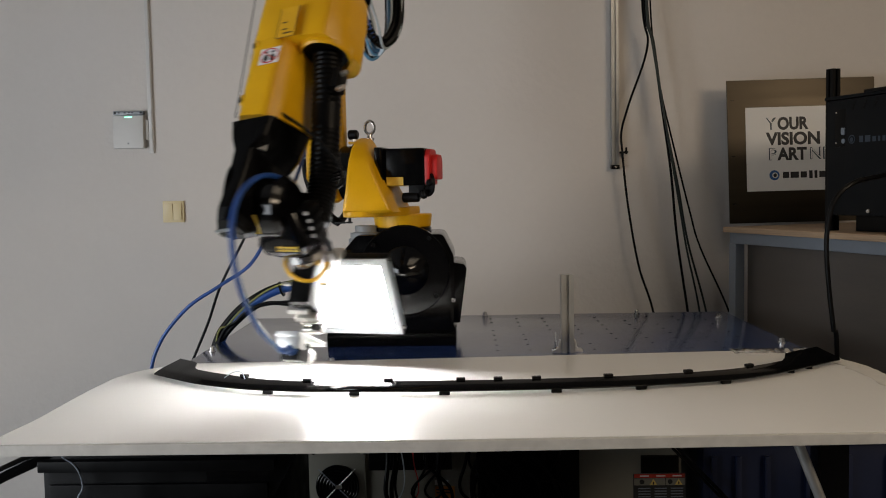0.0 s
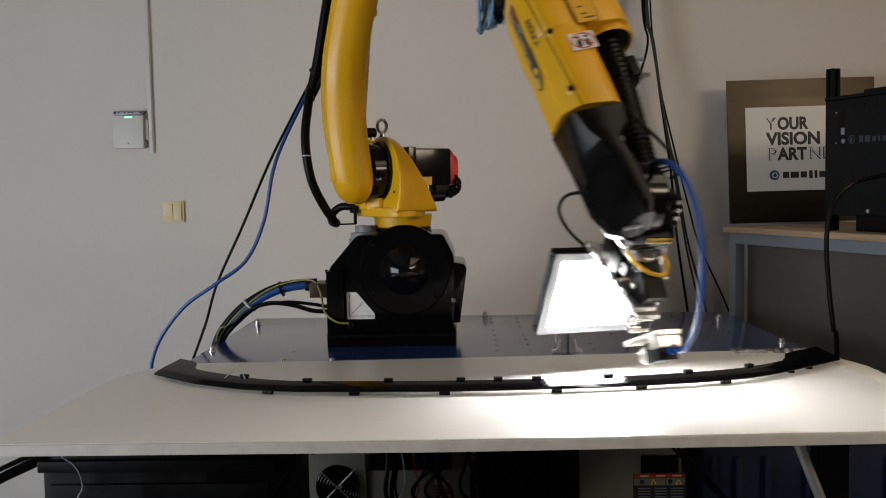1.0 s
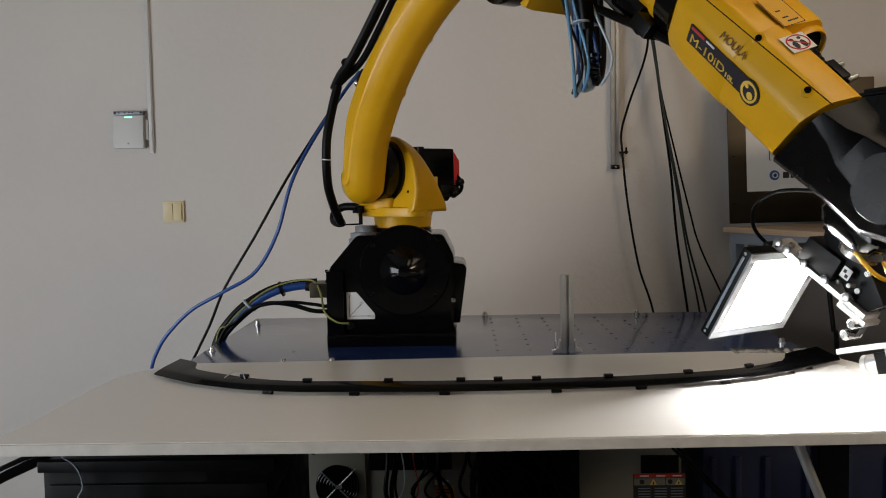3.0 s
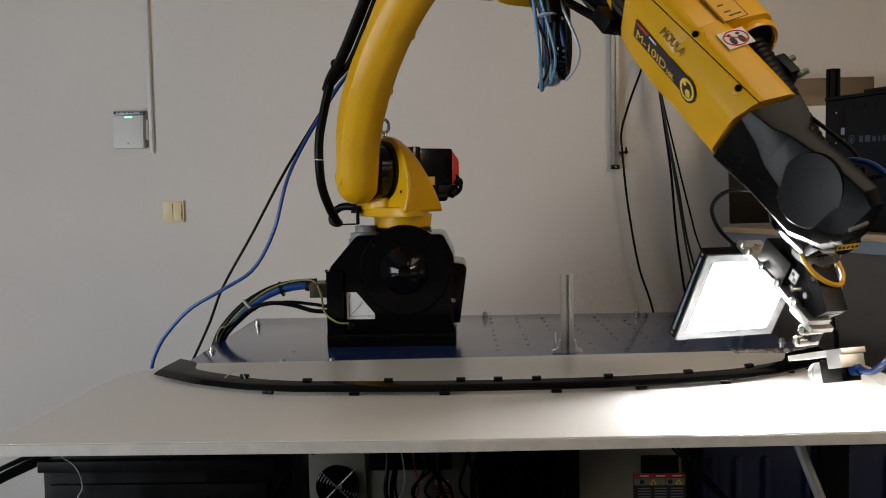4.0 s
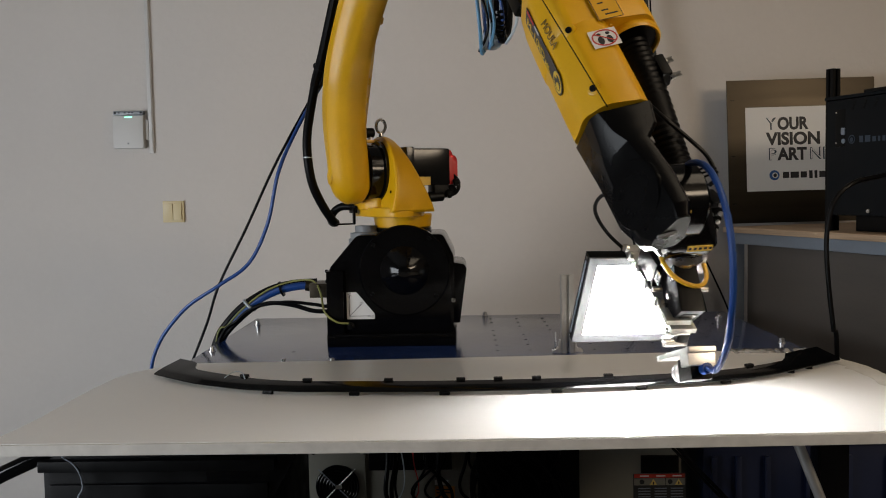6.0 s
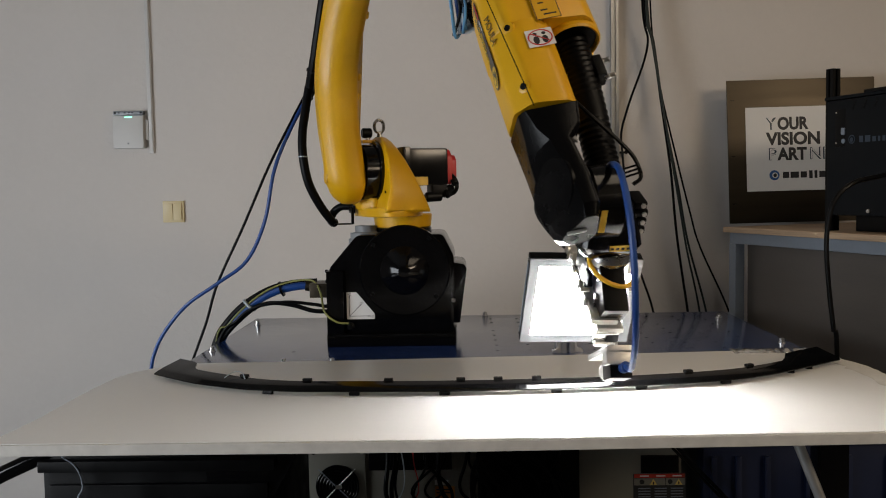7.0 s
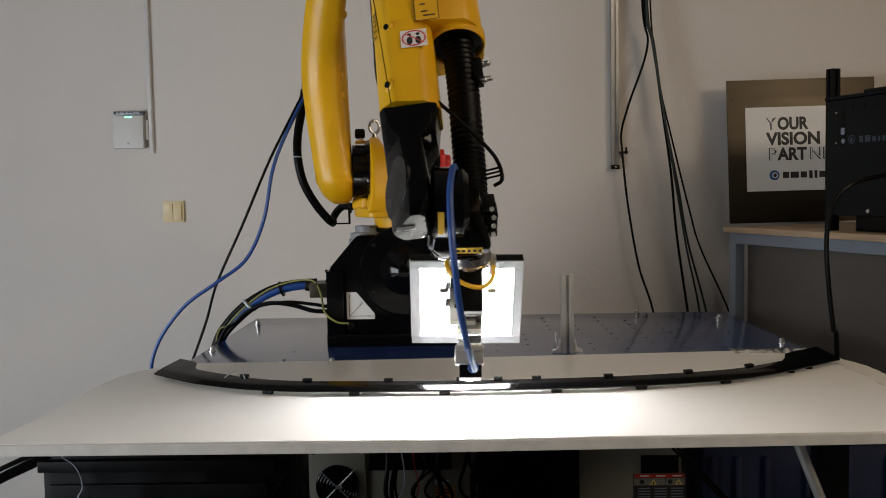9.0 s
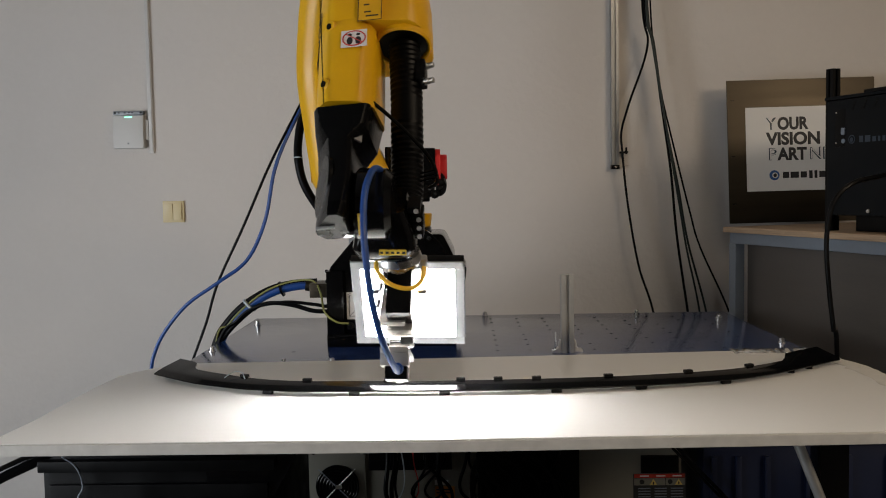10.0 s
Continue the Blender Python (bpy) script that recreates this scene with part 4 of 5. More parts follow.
def elbow(t):
    """Housing of the third joint: local x along the forearm, its axis 0.195 above the joint."""
    bm = B()
    add_box(bm, (-0.01, 0.0, 0.115), (0.21, 0.17, 0.33), 0.03)
    e = part("elbow_housing", bm, yellow_paint, t, "yellow elbow casting")
    part("elbow_ring", add_lathe(B(), (0, -0.070, 0), (0, -1, 0), [(0, 0.082), (0.045, 0.082)], 32), black_paint, e)
    part("neck", add_lathe(B(), (0.09, 0, 0.195), (1, 0, 0), [(0, 0.088), (0.10, 0.088), (0.16, 0.078), (0.26, 0.074), (0.262, 0.080), (0.33, 0.080)], 36), yellow_paint, e)
    part("neck_ring", add_lathe(B(), (0.375, 0, 0.195), (1, 0, 0), [(0, 0.083), (0.045, 0.083), (0.05, 0.06), (0.08, 0.06)], 36), black_paint, e, "black roll joint ring")
    part("motor", add_box(B(), (-0.19, -0.01, 0.20), (0.17, 0.09, 0.09), 0.006), black_paint, e)
    part("motor_cap", add_box(B(), (-0.29, -0.01, 0.20), (0.03, 0.085, 0.085), 0.005), red_plastic, e)
    part("roll_motor", add_cyl(B(), (0.16, 0.045, 0.09), (0.30, 0.045, 0.09), 0.045, 20, 0.004), black_paint, e)
    part("cable_clip", add_box(B(), (0.36, -0.03, 0.105), (0.05, 0.06, 0.03), 0.004), black_plastic, e)
    part("forearm_cable", add_tube(B(), [(0.2, 0.0, 0.04), (0.30, -0.02, 0.075), (0.37, -0.03, 0.10), (0.44, -0.03, 0.12), (0.50, -0.01, 0.15)], 0.009, 8), rubber, e)
    return e


def forearm(t):
    """Local origin at the wrist centre, x along the arm, z to its top."""
    def sec(y0, y1, z0, z1, k=1.0):
        ym, zm = (y0 + y1) / 2, (z0 + z1) / 2
        pts = rounded([(y0, z0 + 0.030), (y0 + 0.030, z0), (y1 - 0.025, z0), (y1, z0 + 0.03), (y1, z1 - 0.030), (y1 - 0.020, z1), (y0 + 0.030, z1), (y0, z1 - 0.040)], 0.012, 3)
        return [(ym + (a - ym) * k, zm + (b - zm) * k) for a, b in pts]
    bm = B()
    rings = []
    for x, k in ((-0.468, 0.72), (-0.462, 0.84), (-0.445, 0.93), (-0.40, 0.985), (-0.34, 1.0), (-0.292, 1.0), (-0.288, 0.98)):
        rings.append([(x, a, b - max(0.0, a - 0.014) * 0.38 * (1 if b > 0.03 else 0)) for a, b in sec(-0.113, 0.086, -0.058, 0.108, k)])
    add_rings(bm, rings)
    f = part("forearm", bm, yellow_paint, t, "yellow cast forearm with printed name plate")
    bm = B()
    rings = []
    for x, k in ((-0.291, 0.98), (-0.18, 0.98), (-0.128, 0.97)):
        rings.append([(x + ((b + 0.056) / 0.1635 * 0.042 - 0.030 + (a + 0.113) / 0.109 * 0.014) * (1 if x > -0.2 else 0), a, b) for a, b in sec(-0.113, -0.004, -0.056, 0.1075, k)])
    add_rings(bm, rings)
    part("front_casting", bm, yellow_paint, f)
    part("cover_seam", add_box(B(), (-0.275, -0.078, 0.1083), (0.33, 0.0016, 0.0012), 0, Matrix.Rotation(radians(4), 4, "Z")), black_plastic, f)
    part("hood_rim", add_lathe(B(), (-0.30, 0.036, 0.030), (1, 0, 0), [(0.0, 0.054), (0.020, 0.053), (0.024, 0.050), (0.022, 0.047), (0.0, 0.045)], 36), yellow_paint, f)
    part("hood_opening", add_lathe(B(), (-0.2875, 0.036, 0.030), (1, 0, 0), [(0, 0.0465), (0.002, 0.0465)], 28), black_plastic, f)
    # bolts in cast pockets
    for x, y, z in ((-0.153, -0.088, 0.098), (-0.280, -0.082, 0.1015)):
        d = Vector((0.2, -0.6, 0.78)).normalized()
        o = Vector((x, y, z))
        part("bolt_boss", add_lathe(B(), o - d * 0.012, d, [(0, 0.013), (0.014, 0.011), (0.015, 0.008)], 16), yellow_paint, f)
        part("bolt", add_lathe(B(), o + d * 0.002, d, [(0, 0.0055), (0.003, 0.0055), (0.003, 0.003)], 12), black_plastic, f)
    # name plate on the side
    side = -0.1136
    pl = part("name_plate", add_prism(B(), rounded([(-0.398, 0.022), (-0.243, 0.022), (-0.243, 0.058), (-0.398, 0.058)], 0.003), side - 0.0008, side, "xz"), navy_print, f, "dark name plate with yellow print")
    ring_at = (-0.234, 0.038)
    part("emblem", add_lathe(B(), (ring_at[0], side - 0.0002, ring_at[1]), (0, -1, 0), [(0, 0.023), (0.0008, 0.023)], 28), navy_print, pl)
    part("emblem_ring", add_lathe(B(), (ring_at[0], side - 0.0010, ring_at[1]), (0, -1, 0), [(0, 0.019), (0.0005, 0.019)], 28), yellow_ink, pl)
    part("emblem_core", add_lathe(B(), (ring_at[0] + 0.001, side - 0.0016, ring_at[1]), (0, -1, 0), [(0, 0.014), (0.0004, 0.014)], 24), navy_print, pl)
    part("emblem_dot", add_lathe(B(), (ring_at[0] + 0.005, side - 0.0021, ring_at[1] - 0.004), (0, -1, 0), [(0, 0.007), (0.0004, 0.007)], 16), yellow_ink, pl)
    part("emblem_dot", add_lathe(B(), (ring_at[0] - 0.007, side - 0.0021, ring_at[1] + 0.008), (0, -1, 0), [(0, 0.004), (0.0004, 0.004)], 16), yellow_ink, pl)
    part("red_bar", add_box(B(), (-0.376, side - 0.0011, 0.0525), (0.034, 0.0006, 0.006)), red_ink, pl)
    part("bar", add_box(B(), (-0.343, side - 0.0011, 0.0525), (0.022, 0.0006, 0.004)), paper, pl)
    lettering("model_name", "M-10iD", 0.023, yellow_ink, pose(-0.391, side - 0.0012, 0.026, 90), pl, bold=0.0, width=0.092)
    lettering("model_name", "10L", 0.012, yellow_ink, pose(-0.295, side - 0.0012, 0.026, 90), pl, bold=0.0003, width=0.022)
    tilt = math.degrees(math.atan2(0.030, 0.040))
    lettering("nickname", "MOULA", 0.019, pale_print, Matrix.Translation((-0.335, -0.1105, 0.074)) @ Matrix.Rotation(radians(-tilt), 4, "X") @ pose(0, -0.0006, 0, 90), f, width=0.062)
    st = part("sticker", add_box(B(), (-0.241, -0.037, 0.1087), (0.038, 0.046, 0.0008)), paper, f, "white no-stepping sticker with red ring")
    bm = B()
    ring = [(-0.241 + 0.0165 * math.cos(a * math.pi / 16), -0.037 + 0.020 * math.sin(a * math.pi / 16), 0.1093) for a in range(33)]
    part("red_ring", add_tube(bm, ring, 0.0012, 6, 1), red_ink, st)
    part("red_slash", add_cyl(B(), (-0.252, -0.052, 0.1098), (-0.230, -0.022, 0.1098), 0.0009, 6), red_ink, st)
    for y in (-0.0445, -0.0295):
        sole = [(-0.236 + 0.0085 * math.cos(a * math.pi / 8), y + 0.0052 * math.sin(a * math.pi / 8)) for a in range(16)]
        part("foot_mark", add_prism(B(), sole, 0.1091, 0.1095, "xy"), ink, st)
        heel = [(-0.2495 + 0.0032 * math.cos(a * math.pi / 6), y + 0.0036 * math.sin(a * math.pi / 6)) for a in range(12)]
        part("foot_mark", add_prism(B(), heel, 0.1091, 0.1095, "xy"), ink, st)
    wl = part("arm_label", add_box(B(), (-0.317, -0.010, 0.1086), (0.075, 0.044, 0.0006)), label_yellow, f, "yellow printed instruction label")
    for p0, p1 in (((-0.354, -0.031), (-0.280, -0.031)), ((-0.354, 0.011), (-0.280, 0.011)), ((-0.280, -0.031), (-0.280, 0.011))):
        part("border", add_cyl(B(), (*p0, 0.1090), (*p1, 0.1090), 0.0006, 6), ink, wl)
    for x, y, w_ in ((-0.290, -0.006, 0.022), (-0.300, -0.014, 0.012), (-0.317, -0.016, 0.01)):
        part("bar", add_box(B(), (x, y, 0.1090), (0.003, w_, 0.0005)), ink, wl)
    # black wrist carrier
    rings = []
    for x, y0, y1, z0, z1, sk, o1, o2 in ((-0.150, -0.1095, -0.010, -0.052, 0.099, 0.045, 0.018, 0.010), (-0.085, -0.1085, -0.018, -0.042, 0.098, 0.020, 0.030, 0.018), (-0.045, -0.1080, -0.040, -0.036, 0.100, 0.005, 0.052, 0.030), (0.040, -0.1070, -0.036, -0.033, 0.112, 0, 0.080, 0.040), (0.098, -0.1055, -0.040, 0.004, 0.120, 0, 0.072, 0.038), (0.120, -0.099, -0.048, 0.040, 0.113, 0, 0.044, 0.030)):
        c1, c2 = min(0.022, 0.22 * (z1 - z0)), min(0.014, 0.24 * (y1 - y0))
        o = rounded([(y0, z0 + c1), (y0 + c2, z0), (y1 - c2, z0), (y1, z0 + c1), (y1, z1 - 0.008), (y1 - 0.006, z1), (y0 + o2, z1), (y0, z1 - o1)], 0.003, 2)
        rings.append([(x + sk * ((q - z0) / (z1 - z0)), p_, q) for p_, q in o])
    c = part("wrist_carrier", add_rings(B(), rings), carrier_black, f, "black cast wrist carrier", sharp=16)
    part("round_cover", add_lathe(B(), (0.036, -0.0865, 0.066), (0, -0.896, 0.443), [(0, 0.054), (0.005, 0.054), (0.007, 0.052), (0.008, 0.0)], 40), carrier_black, c)
    part("cover_screw", add_lathe(B(), (-0.04, -0.106, 0.02), (0, -1, 0), [(0, 0.005), (0.003, 0.004)], 10), black_plastic, c)
    part("foot_plate", add_box(B(), (0.122, -0.080, 0.080), (0.004, 0.030, 0.006), 0.001), grey_primer, c, "bare metal end plate")
    bp = part("hole_plate", add_box(B(), (0, 0, 0), (0.060, 0.020, 0.004), 0.001, Matrix.Translation((-0.074, -0.034, 0.078)) @ Matrix.Rotation(radians(-52), 4, "X")), grey_primer, c, "bare metal plate with bolt holes")
    for x in (-0.095, -0.082, -0.070, -0.055):
        part("plate_hole", add_lathe(B(), (x, -0.0330, 0.0792), (0, 0.79, 0.61), [(0, 0.0042), (0.0022, 0.0042), (0.0022, 0.002)], 10), black_plastic, bp)
    # hollow side: corrugated cable hose
    part("corrugated_hose", add_tube(B(), [(-0.288, 0.038, 0.026), (-0.20, 0.038, 0.004), (-0.10, 0.034, -0.026), (-0.02, 0.030, -0.046), (0.05, 0.022, -0.052)], 0.029, 18, 18, 0.030), rubber, f, "black corrugated cable hose")
    part("hose_holder", add_box(B(), (-0.222, 0.068, 0.018), (0.045, 0.018, 0.034), 0.004), black_plastic, f)
    for x in (-0.235, -0.20):
        part("fitting", add_lathe(B(), (x, 0.074, 0.022), (0.1, 0.8, 0.3), [(0, 0.006), (0.008, 0.006), (0.009, 0.005), (0.018, 0.005), (0.019, 0.004)], 14), steel if x < -0.16 else rubber, f)
    for x in (0.02, 0.028, 0.036):
        part("tie_end", add_cyl(B(), (x - 0.06, 0.056, -0.03), (x - 0.058, 0.088, -0.02), 0.002, 6), black_plastic, f)
    part("thin_cable", add_tube(B(), [(-0.13, -0.02, 0.085), (-0.11, 0.02, 0.04), (-0.08, 0.055, 0.01), (-0.05, 0.080, -0.012), (-0.02, 0.086, -0.03), (-0.01, 0.07, -0.035)], 0.0035, 8), rubber, f)
    part("blue_lead", add_tube(B(), [(-0.255, -0.03, -0.050), (-0.20, -0.05, -0.074), (-0.12, -0.055, -0.078), (-0.05, -0.05, -0.060), (0.0, -0.03, -0.03)], 0.0035, 8), blue_rubber, f)
    return f


def wrist(t):
    """Local origin at the wrist centre, -z towards the tool flange, y across."""
    bm = B()
    add_lathe(bm, (0.032, -0.028, -0.014), (0, 1, 0), [(0, 0.056), (0.005, 0.061), (0.050, 0.061), (0.060, 0.050)], 36)
    w = part("wrist", bm, black_paint, t, "black wrist joint")
    bm = B()
    rings = []
    for z, hx, hy0, hy1 in ((-0.010, 0.044, -0.020, 0.052), (-0.045, 0.056, -0.030, 0.064), (-0.072, 0.062, -0.036, 0.070), (-0.092, 0.055, -0.030, 0.064), (-0.104, 0.042, -0.020, 0.050)):
        rings.append([(a + 0.022, b, z) for a, b in rounded([(-hx, hy0), (hx, hy0), (hx, hy1), (-hx, hy1)], 0.02, 3)])
    add_rings(bm, rings)
    part("wrist_housing", bm, black_paint, w)
    part("flange", add_lathe(B(), (0.030, 0.035, -0.104), (0, 0, -1), [(0, 0.036), (0.012, 0.040), (0.013, 0.034), (0.026, 0.034)], 28), steel, w)
    part("warning_strip", add_box(B(), (-0.020, 0.010, 0), (0.001, 0.046, 0.010), 0, Matrix.Translation((-0.0195, 0.02, -0.066))), yellow_ink, w, "yellow warning strip")
    part("warning_strip", add_box(B(), (0.0845, 0.032, -0.072), (0.0014, 0.044, 0.010)), yellow_ink, w, "yellow warning strip")
    for k in range(5):
        part("bar", add_box(B(), (0.0855, 0.014 + 0.009 * k, -0.072), (0.0006, 0.005, 0.004)), ink, w)
    part("warning_strip", add_box(B(), (0.0936, -0.014, -0.014), (0.0014, 0.010, 0.040)), yellow_ink, w, "yellow warning strip")
    for y, z in ((0.064, -0.03), (0.064, -0.046), (0.064, -0.062), (0.060, -0.014)):
        part("terminal", add_box(B(), (0.030, y + 0.006, z), (0.040, 0.022, 0.012), 0.003), black_plastic, w)
        part("terminal_screw", add_cyl(B(), (0.045, y + 0.010, z), (0.053, y + 0.010, z), 0.004, 10), machined, w)
    return w


def dress_pack():
    """Looped hoses hanging below the elbow: local x forward, y across, origin at the elbow joint."""
    t = thing("hose_loops", "tied loops of blue and black hoses hanging from the robot elbow", "hoses")
    for k, (r, mat, wy, dz, dx) in enumerate(((0.0095, rubber, 0.062, -0.288, 0.020), (0.0075, rubber, 0.056, -0.276, 0.008), (0.0042, blue_rubber, 0.055, -0.300, -0.012), (0.0040, pale_blue_hose, 0.062, -0.316, -0.026), (0.0040, pale_blue_hose, 0.045, -0.298, -0.004), (0.0036, clear_hose, 0.052, -0.306, -0.018), (0.0036, blue_rubber, 0.064, -0.292, 0.012), (0.0034, pale_blue_hose, 0.068, -0.306, -0.010), (0.0034, clear_hose, 0.046, -0.284, 0.002), (0.0032, rubber, 0.058, -0.310, -0.032), (0.0032, clear_hose, 0.060, -0.296, 0.026))):
        c = (0.12 + dx, 0.015, 0)
        wy, dz = wy * 0.85, dz + 0.035
        pts = [(0.02, -0.03, 0.10), (c[0] - 0.02, c[1] - wy, 0.0), (c[0], c[1] - wy, -0.10), (c[0] + 0.004 * k, c[1] - wy * 0.85, dz * 0.8), (c[0] + 0.01, c[1], dz), (c[0] + 0.016, c[1] + wy * 0.85, dz * 0.8), (c[0] + 0.012, c[1] + wy, -0.10), (c[0], c[1] + wy, 0.0), (0.06, 0.05, 0.12)]
        part("hose", add_tube(B(), pts, r, 9, 8, 0.0), mat, t)
    for k in range(16):
        a = math.pi * (0.05 + 0.9 * k / 15)
        part("spiral_wrap", add_lathe(B(), (0.148, 0.015 - 0.046 * math.cos(a), -0.19 - 0.058 * math.sin(a)), (0.02, math.sin(a), -math.cos(a)), [(0, 0.0108), (0.0035, 0.0112), (0.007, 0.0108)], 12), black_gloss, t)
    for y, z in ((-0.03, -0.14), (0.060, -0.13), (0.02, -0.250)):
        part("cable_tie", add_lathe(B(), (0.125, y, z), (0, 0.2, 1) if y != 0.02 else (0, 1, 0), [(0, 0.024), (0.004, 0.024)], 16), clear_hose, t)
    part("bundle_sleeve", add_tube(B(), [(0.12, -0.035, 0.02), (0.128, -0.037, -0.08), (0.135, -0.032, -0.15)], 0.016, 12, 8, 0.03), rubber, t)
    return t


def inspection_head():
    """Local origin in the middle of the lit face, which looks along -y; z up the face."""
    t = thing("inspection_head", "camera and square light panel mounted on the robot wrist", "inspection tool")
    w, h, iw, ih = 0.1060, 0.0960, 0.0880, 0.0795
    p = part("light_panel", add_box(B(), (0, 0.0145, 0), (2 * w, 0.021, 2 * h), 0.0015), black_plastic, t, "flat square light panel in a metal frame")
    for c, s in (((0, 0.002, (h + ih) / 2), (2 * w, 0.004, h - ih)), ((0, 0.002, -(h + ih) / 2), (2 * w, 0.004, h - ih)), (((w + iw) / 2, 0.002, 0), (w - iw, 0.004, 2 * ih)), ((-(w + iw) / 2, 0.002, 0), (w - iw, 0.004, 2 * ih))):
        part("frame_bar", add_box(B(), c, s, 0.0006), frosted, p, "pale metal frame bar")
    part("diffuser", add_box(B(), (0, 0.0028, 0), (2 * iw, 0.002, 2 * ih)), lit_panel, p, "brightly lit white diffuser")
    for x in (-w - 0.0005, w + 0.0005):
        part("side_groove", add_box(B(), (x, 0.015, 0), (0.002, 0.005, 2 * h - 0.03), 0.0004), grey_frame, p)
        for z in (-h + 0.008, h - 0.008):
            part("screw", add_cyl(B(), (x - 0.001, 0.015, z), (x + 0.001, 0.015, z), 0.003, 10), steel, p)
    part("rear_clamp", add_box(B(), (-0.01, 0.032, 0.06), (0.05, 0.014, 0.07), 0.003), black_plastic, t)
    # carrying bar from the panel to the column and the camera
    part("carrier_bar", add_box(B(), (-0.012, -0.083, 0.104), (0.044, 0.215, 0.010), 0.0015, Matrix.Translation((0, 0, 0)) @ Matrix.Rotation(radians(1.5), 4, "X")), machined, t, "bright machined aluminium bar")
    part("bar_tip", add_box(B(), (-0.012, 0.012, 0.098), (0.044, 0.020, 0.026), 0.0015), machined, t)
    for y in (-0.010, -0.052, -0.10, -0.15, 0.012):
        part("bar_screw", add_lathe(B(), (-0.034, y, 0.109), (-1, 0, 0.2), [(0, 0.008), (0.006, 0.008), (0.007, 0.006)], 14), steel, t)
        part("bar_screw", add_lathe(B(), (-0.012, y - 0.012, 0.109), (0, 0, 1), [(0, 0.006), (0.006, 0.006)], 12), steel, t)
    cm = axes(Vector((1, 0, 0)), Vector((0, 0.55, -0.835)), Vector((0, 0.835, 0.55)), (0.001, -0.126, 0.148))
    c = part("column", add_box(B(), (0, 0, 0), (0.042, 0.058, 0.150), 0.004, cm), black_plastic, t, "black tool column")
    part("column_block", add_box(B(), (-0.010, -0.070, 0.132), (0.044, 0.075, 0.044), 0.003), black_plastic, c)
    part("column_head", add_box(B(), (-0.012, -0.088, 0.196), (0.064, 0.070, 0.022), 0.004), black_plastic, c)
    part("data_tag", add_box(B(), (-0.0355, -0.128, 0.143), (0.0012, 0.018, 0.020)), paper, c, "small white printed tag")
    for y, z in ((-0.125, 0.146), (-0.131, 0.139)):
        part("tag_print", add_box(B(), (-0.0363, y, z), (0.0005, 0.006, 0.006)), ink, c)
    part("slot", add_box(B(), (0.0, 0.0, -0.0752), (0.026, 0.030, 0.002), 0.0005, cm), black_gloss, c)
    part("bright_foot", add_box(B(), (0.000, -0.165, 0.083), (0.044, 0.060, 0.009), 0.001), machined, c)
    for z in (0.105, 0.125, 0.16):
        part("column_screw", add_lathe(B(), (-0.020, -0.155, z), (-1, 0, 0), [(0, 0.005), (0.005, 0.005)], 12), steel, c)
    for x in (-0.043, 0.038):
        part("side_knob", add_cyl(B(), (x - 0.008, -0.15, 0.135), (x + 0.008, -0.15, 0.135), 0.004, 10), steel, t)
    part("valve", add_box(B(), (0.040, -0.115, 0.165), (0.012, 0.016, 0.036), 0.003), machined, t)
    part("yellow_hose", add_tube(B(), [(-0.036, -0.122, 0.184), (-0.038, -0.140, 0.180), (-0.029, -0.157, 0.171), (-0.012, -0.168, 0.163), (0.009, -0.171, 0.157), (0.027, -0.164, 0.155), (0.039, -0.147, 0.160), (0.041, -0.125, 0.168)], 0.0040, 10), yellow_rubber, t, "bent yellow pneumatic hose")
    # swivel link and camera
    part("link", add_box(B(), (0.010, -0.172, 0.058), (0.022, 0.020, 0.044), 0.003), black_plastic, t)
    for z in (0.068, 0.044):
        part("link_knob", add_cyl(B(), (-0.02, -0.174, z), (0.022, -0.174, z), 0.009, 16, 0.002), steel, t)
    d = Vector((0, 0.68, -0.73)).normalized()
    m = axes(Vector((1, 0, 0)), d, Vector((1, 0, 0)).cross(d), (0.0, -0.243, 0.056))
    k = part("camera_body", add_box(B(), (0, -0.012, -0.012), (0.036, 0.046, 0.036), 0.002, m), black_plastic, t, "small black industrial camera")
    part("camera_plate", add_box(B(), (-0.002, 0.012, 0.016), (0.046, 0.125, 0.009), 0.001, m), machined, k, "bright machined camera plate")
    part("plate_end", add_box(B(), (-0.002, -0.030, 0.004), (0.046, 0.030, 0.026), 0.002, m), machined, k)
    bm = B()
    add_lathe(bm, m @ Vector((0, 0.010, -0.012)), d, [(0, 0.0155), (0.006, 0.0165), (0.018, 0.0165), (0.019, 0.015), (0.022, 0.015), (0.023, 0.0165), (0.032, 0.0165), (0.034, 0.014), (0.031, 0.0125)], 28)
    part("lens_barrel", bm, machined, k, "bright metal lens barrel")
    part("lens_front", add_lathe(B(), m @ Vector((0, 0.039, -0.012)), d, [(0, 0.0125), (0.003, 0.009), (0.0035, 0.0)], 24), lens_glass, k)
    part("socket", add_cyl(B(), m @ Vector((0.004, -0.034, -0.014)), m @ Vector((0.004, -0.050, -0.014)), 0.009, 14, 0.001), blue_rubber, k, "blue cable plug")
    part("socket", add_cyl(B(), m @ Vector((-0.010, -0.034, 0.0)), m @ Vector((-0.010, -0.042, 0.0)), 0.005, 12), steel, k)
    e = m @ Vector((0.004, -0.050, -0.014))
    part("data_cable", add_tube(B(), [e] + CABLE_LOOP, 0.0052, 10), blue_rubber, t, "blue camera cable in a wide loop")
    part("light_cable", add_tube(B(), LIGHT_LOOP, 0.0035, 8), rubber, t, "thin black cable in a loop")
    return t


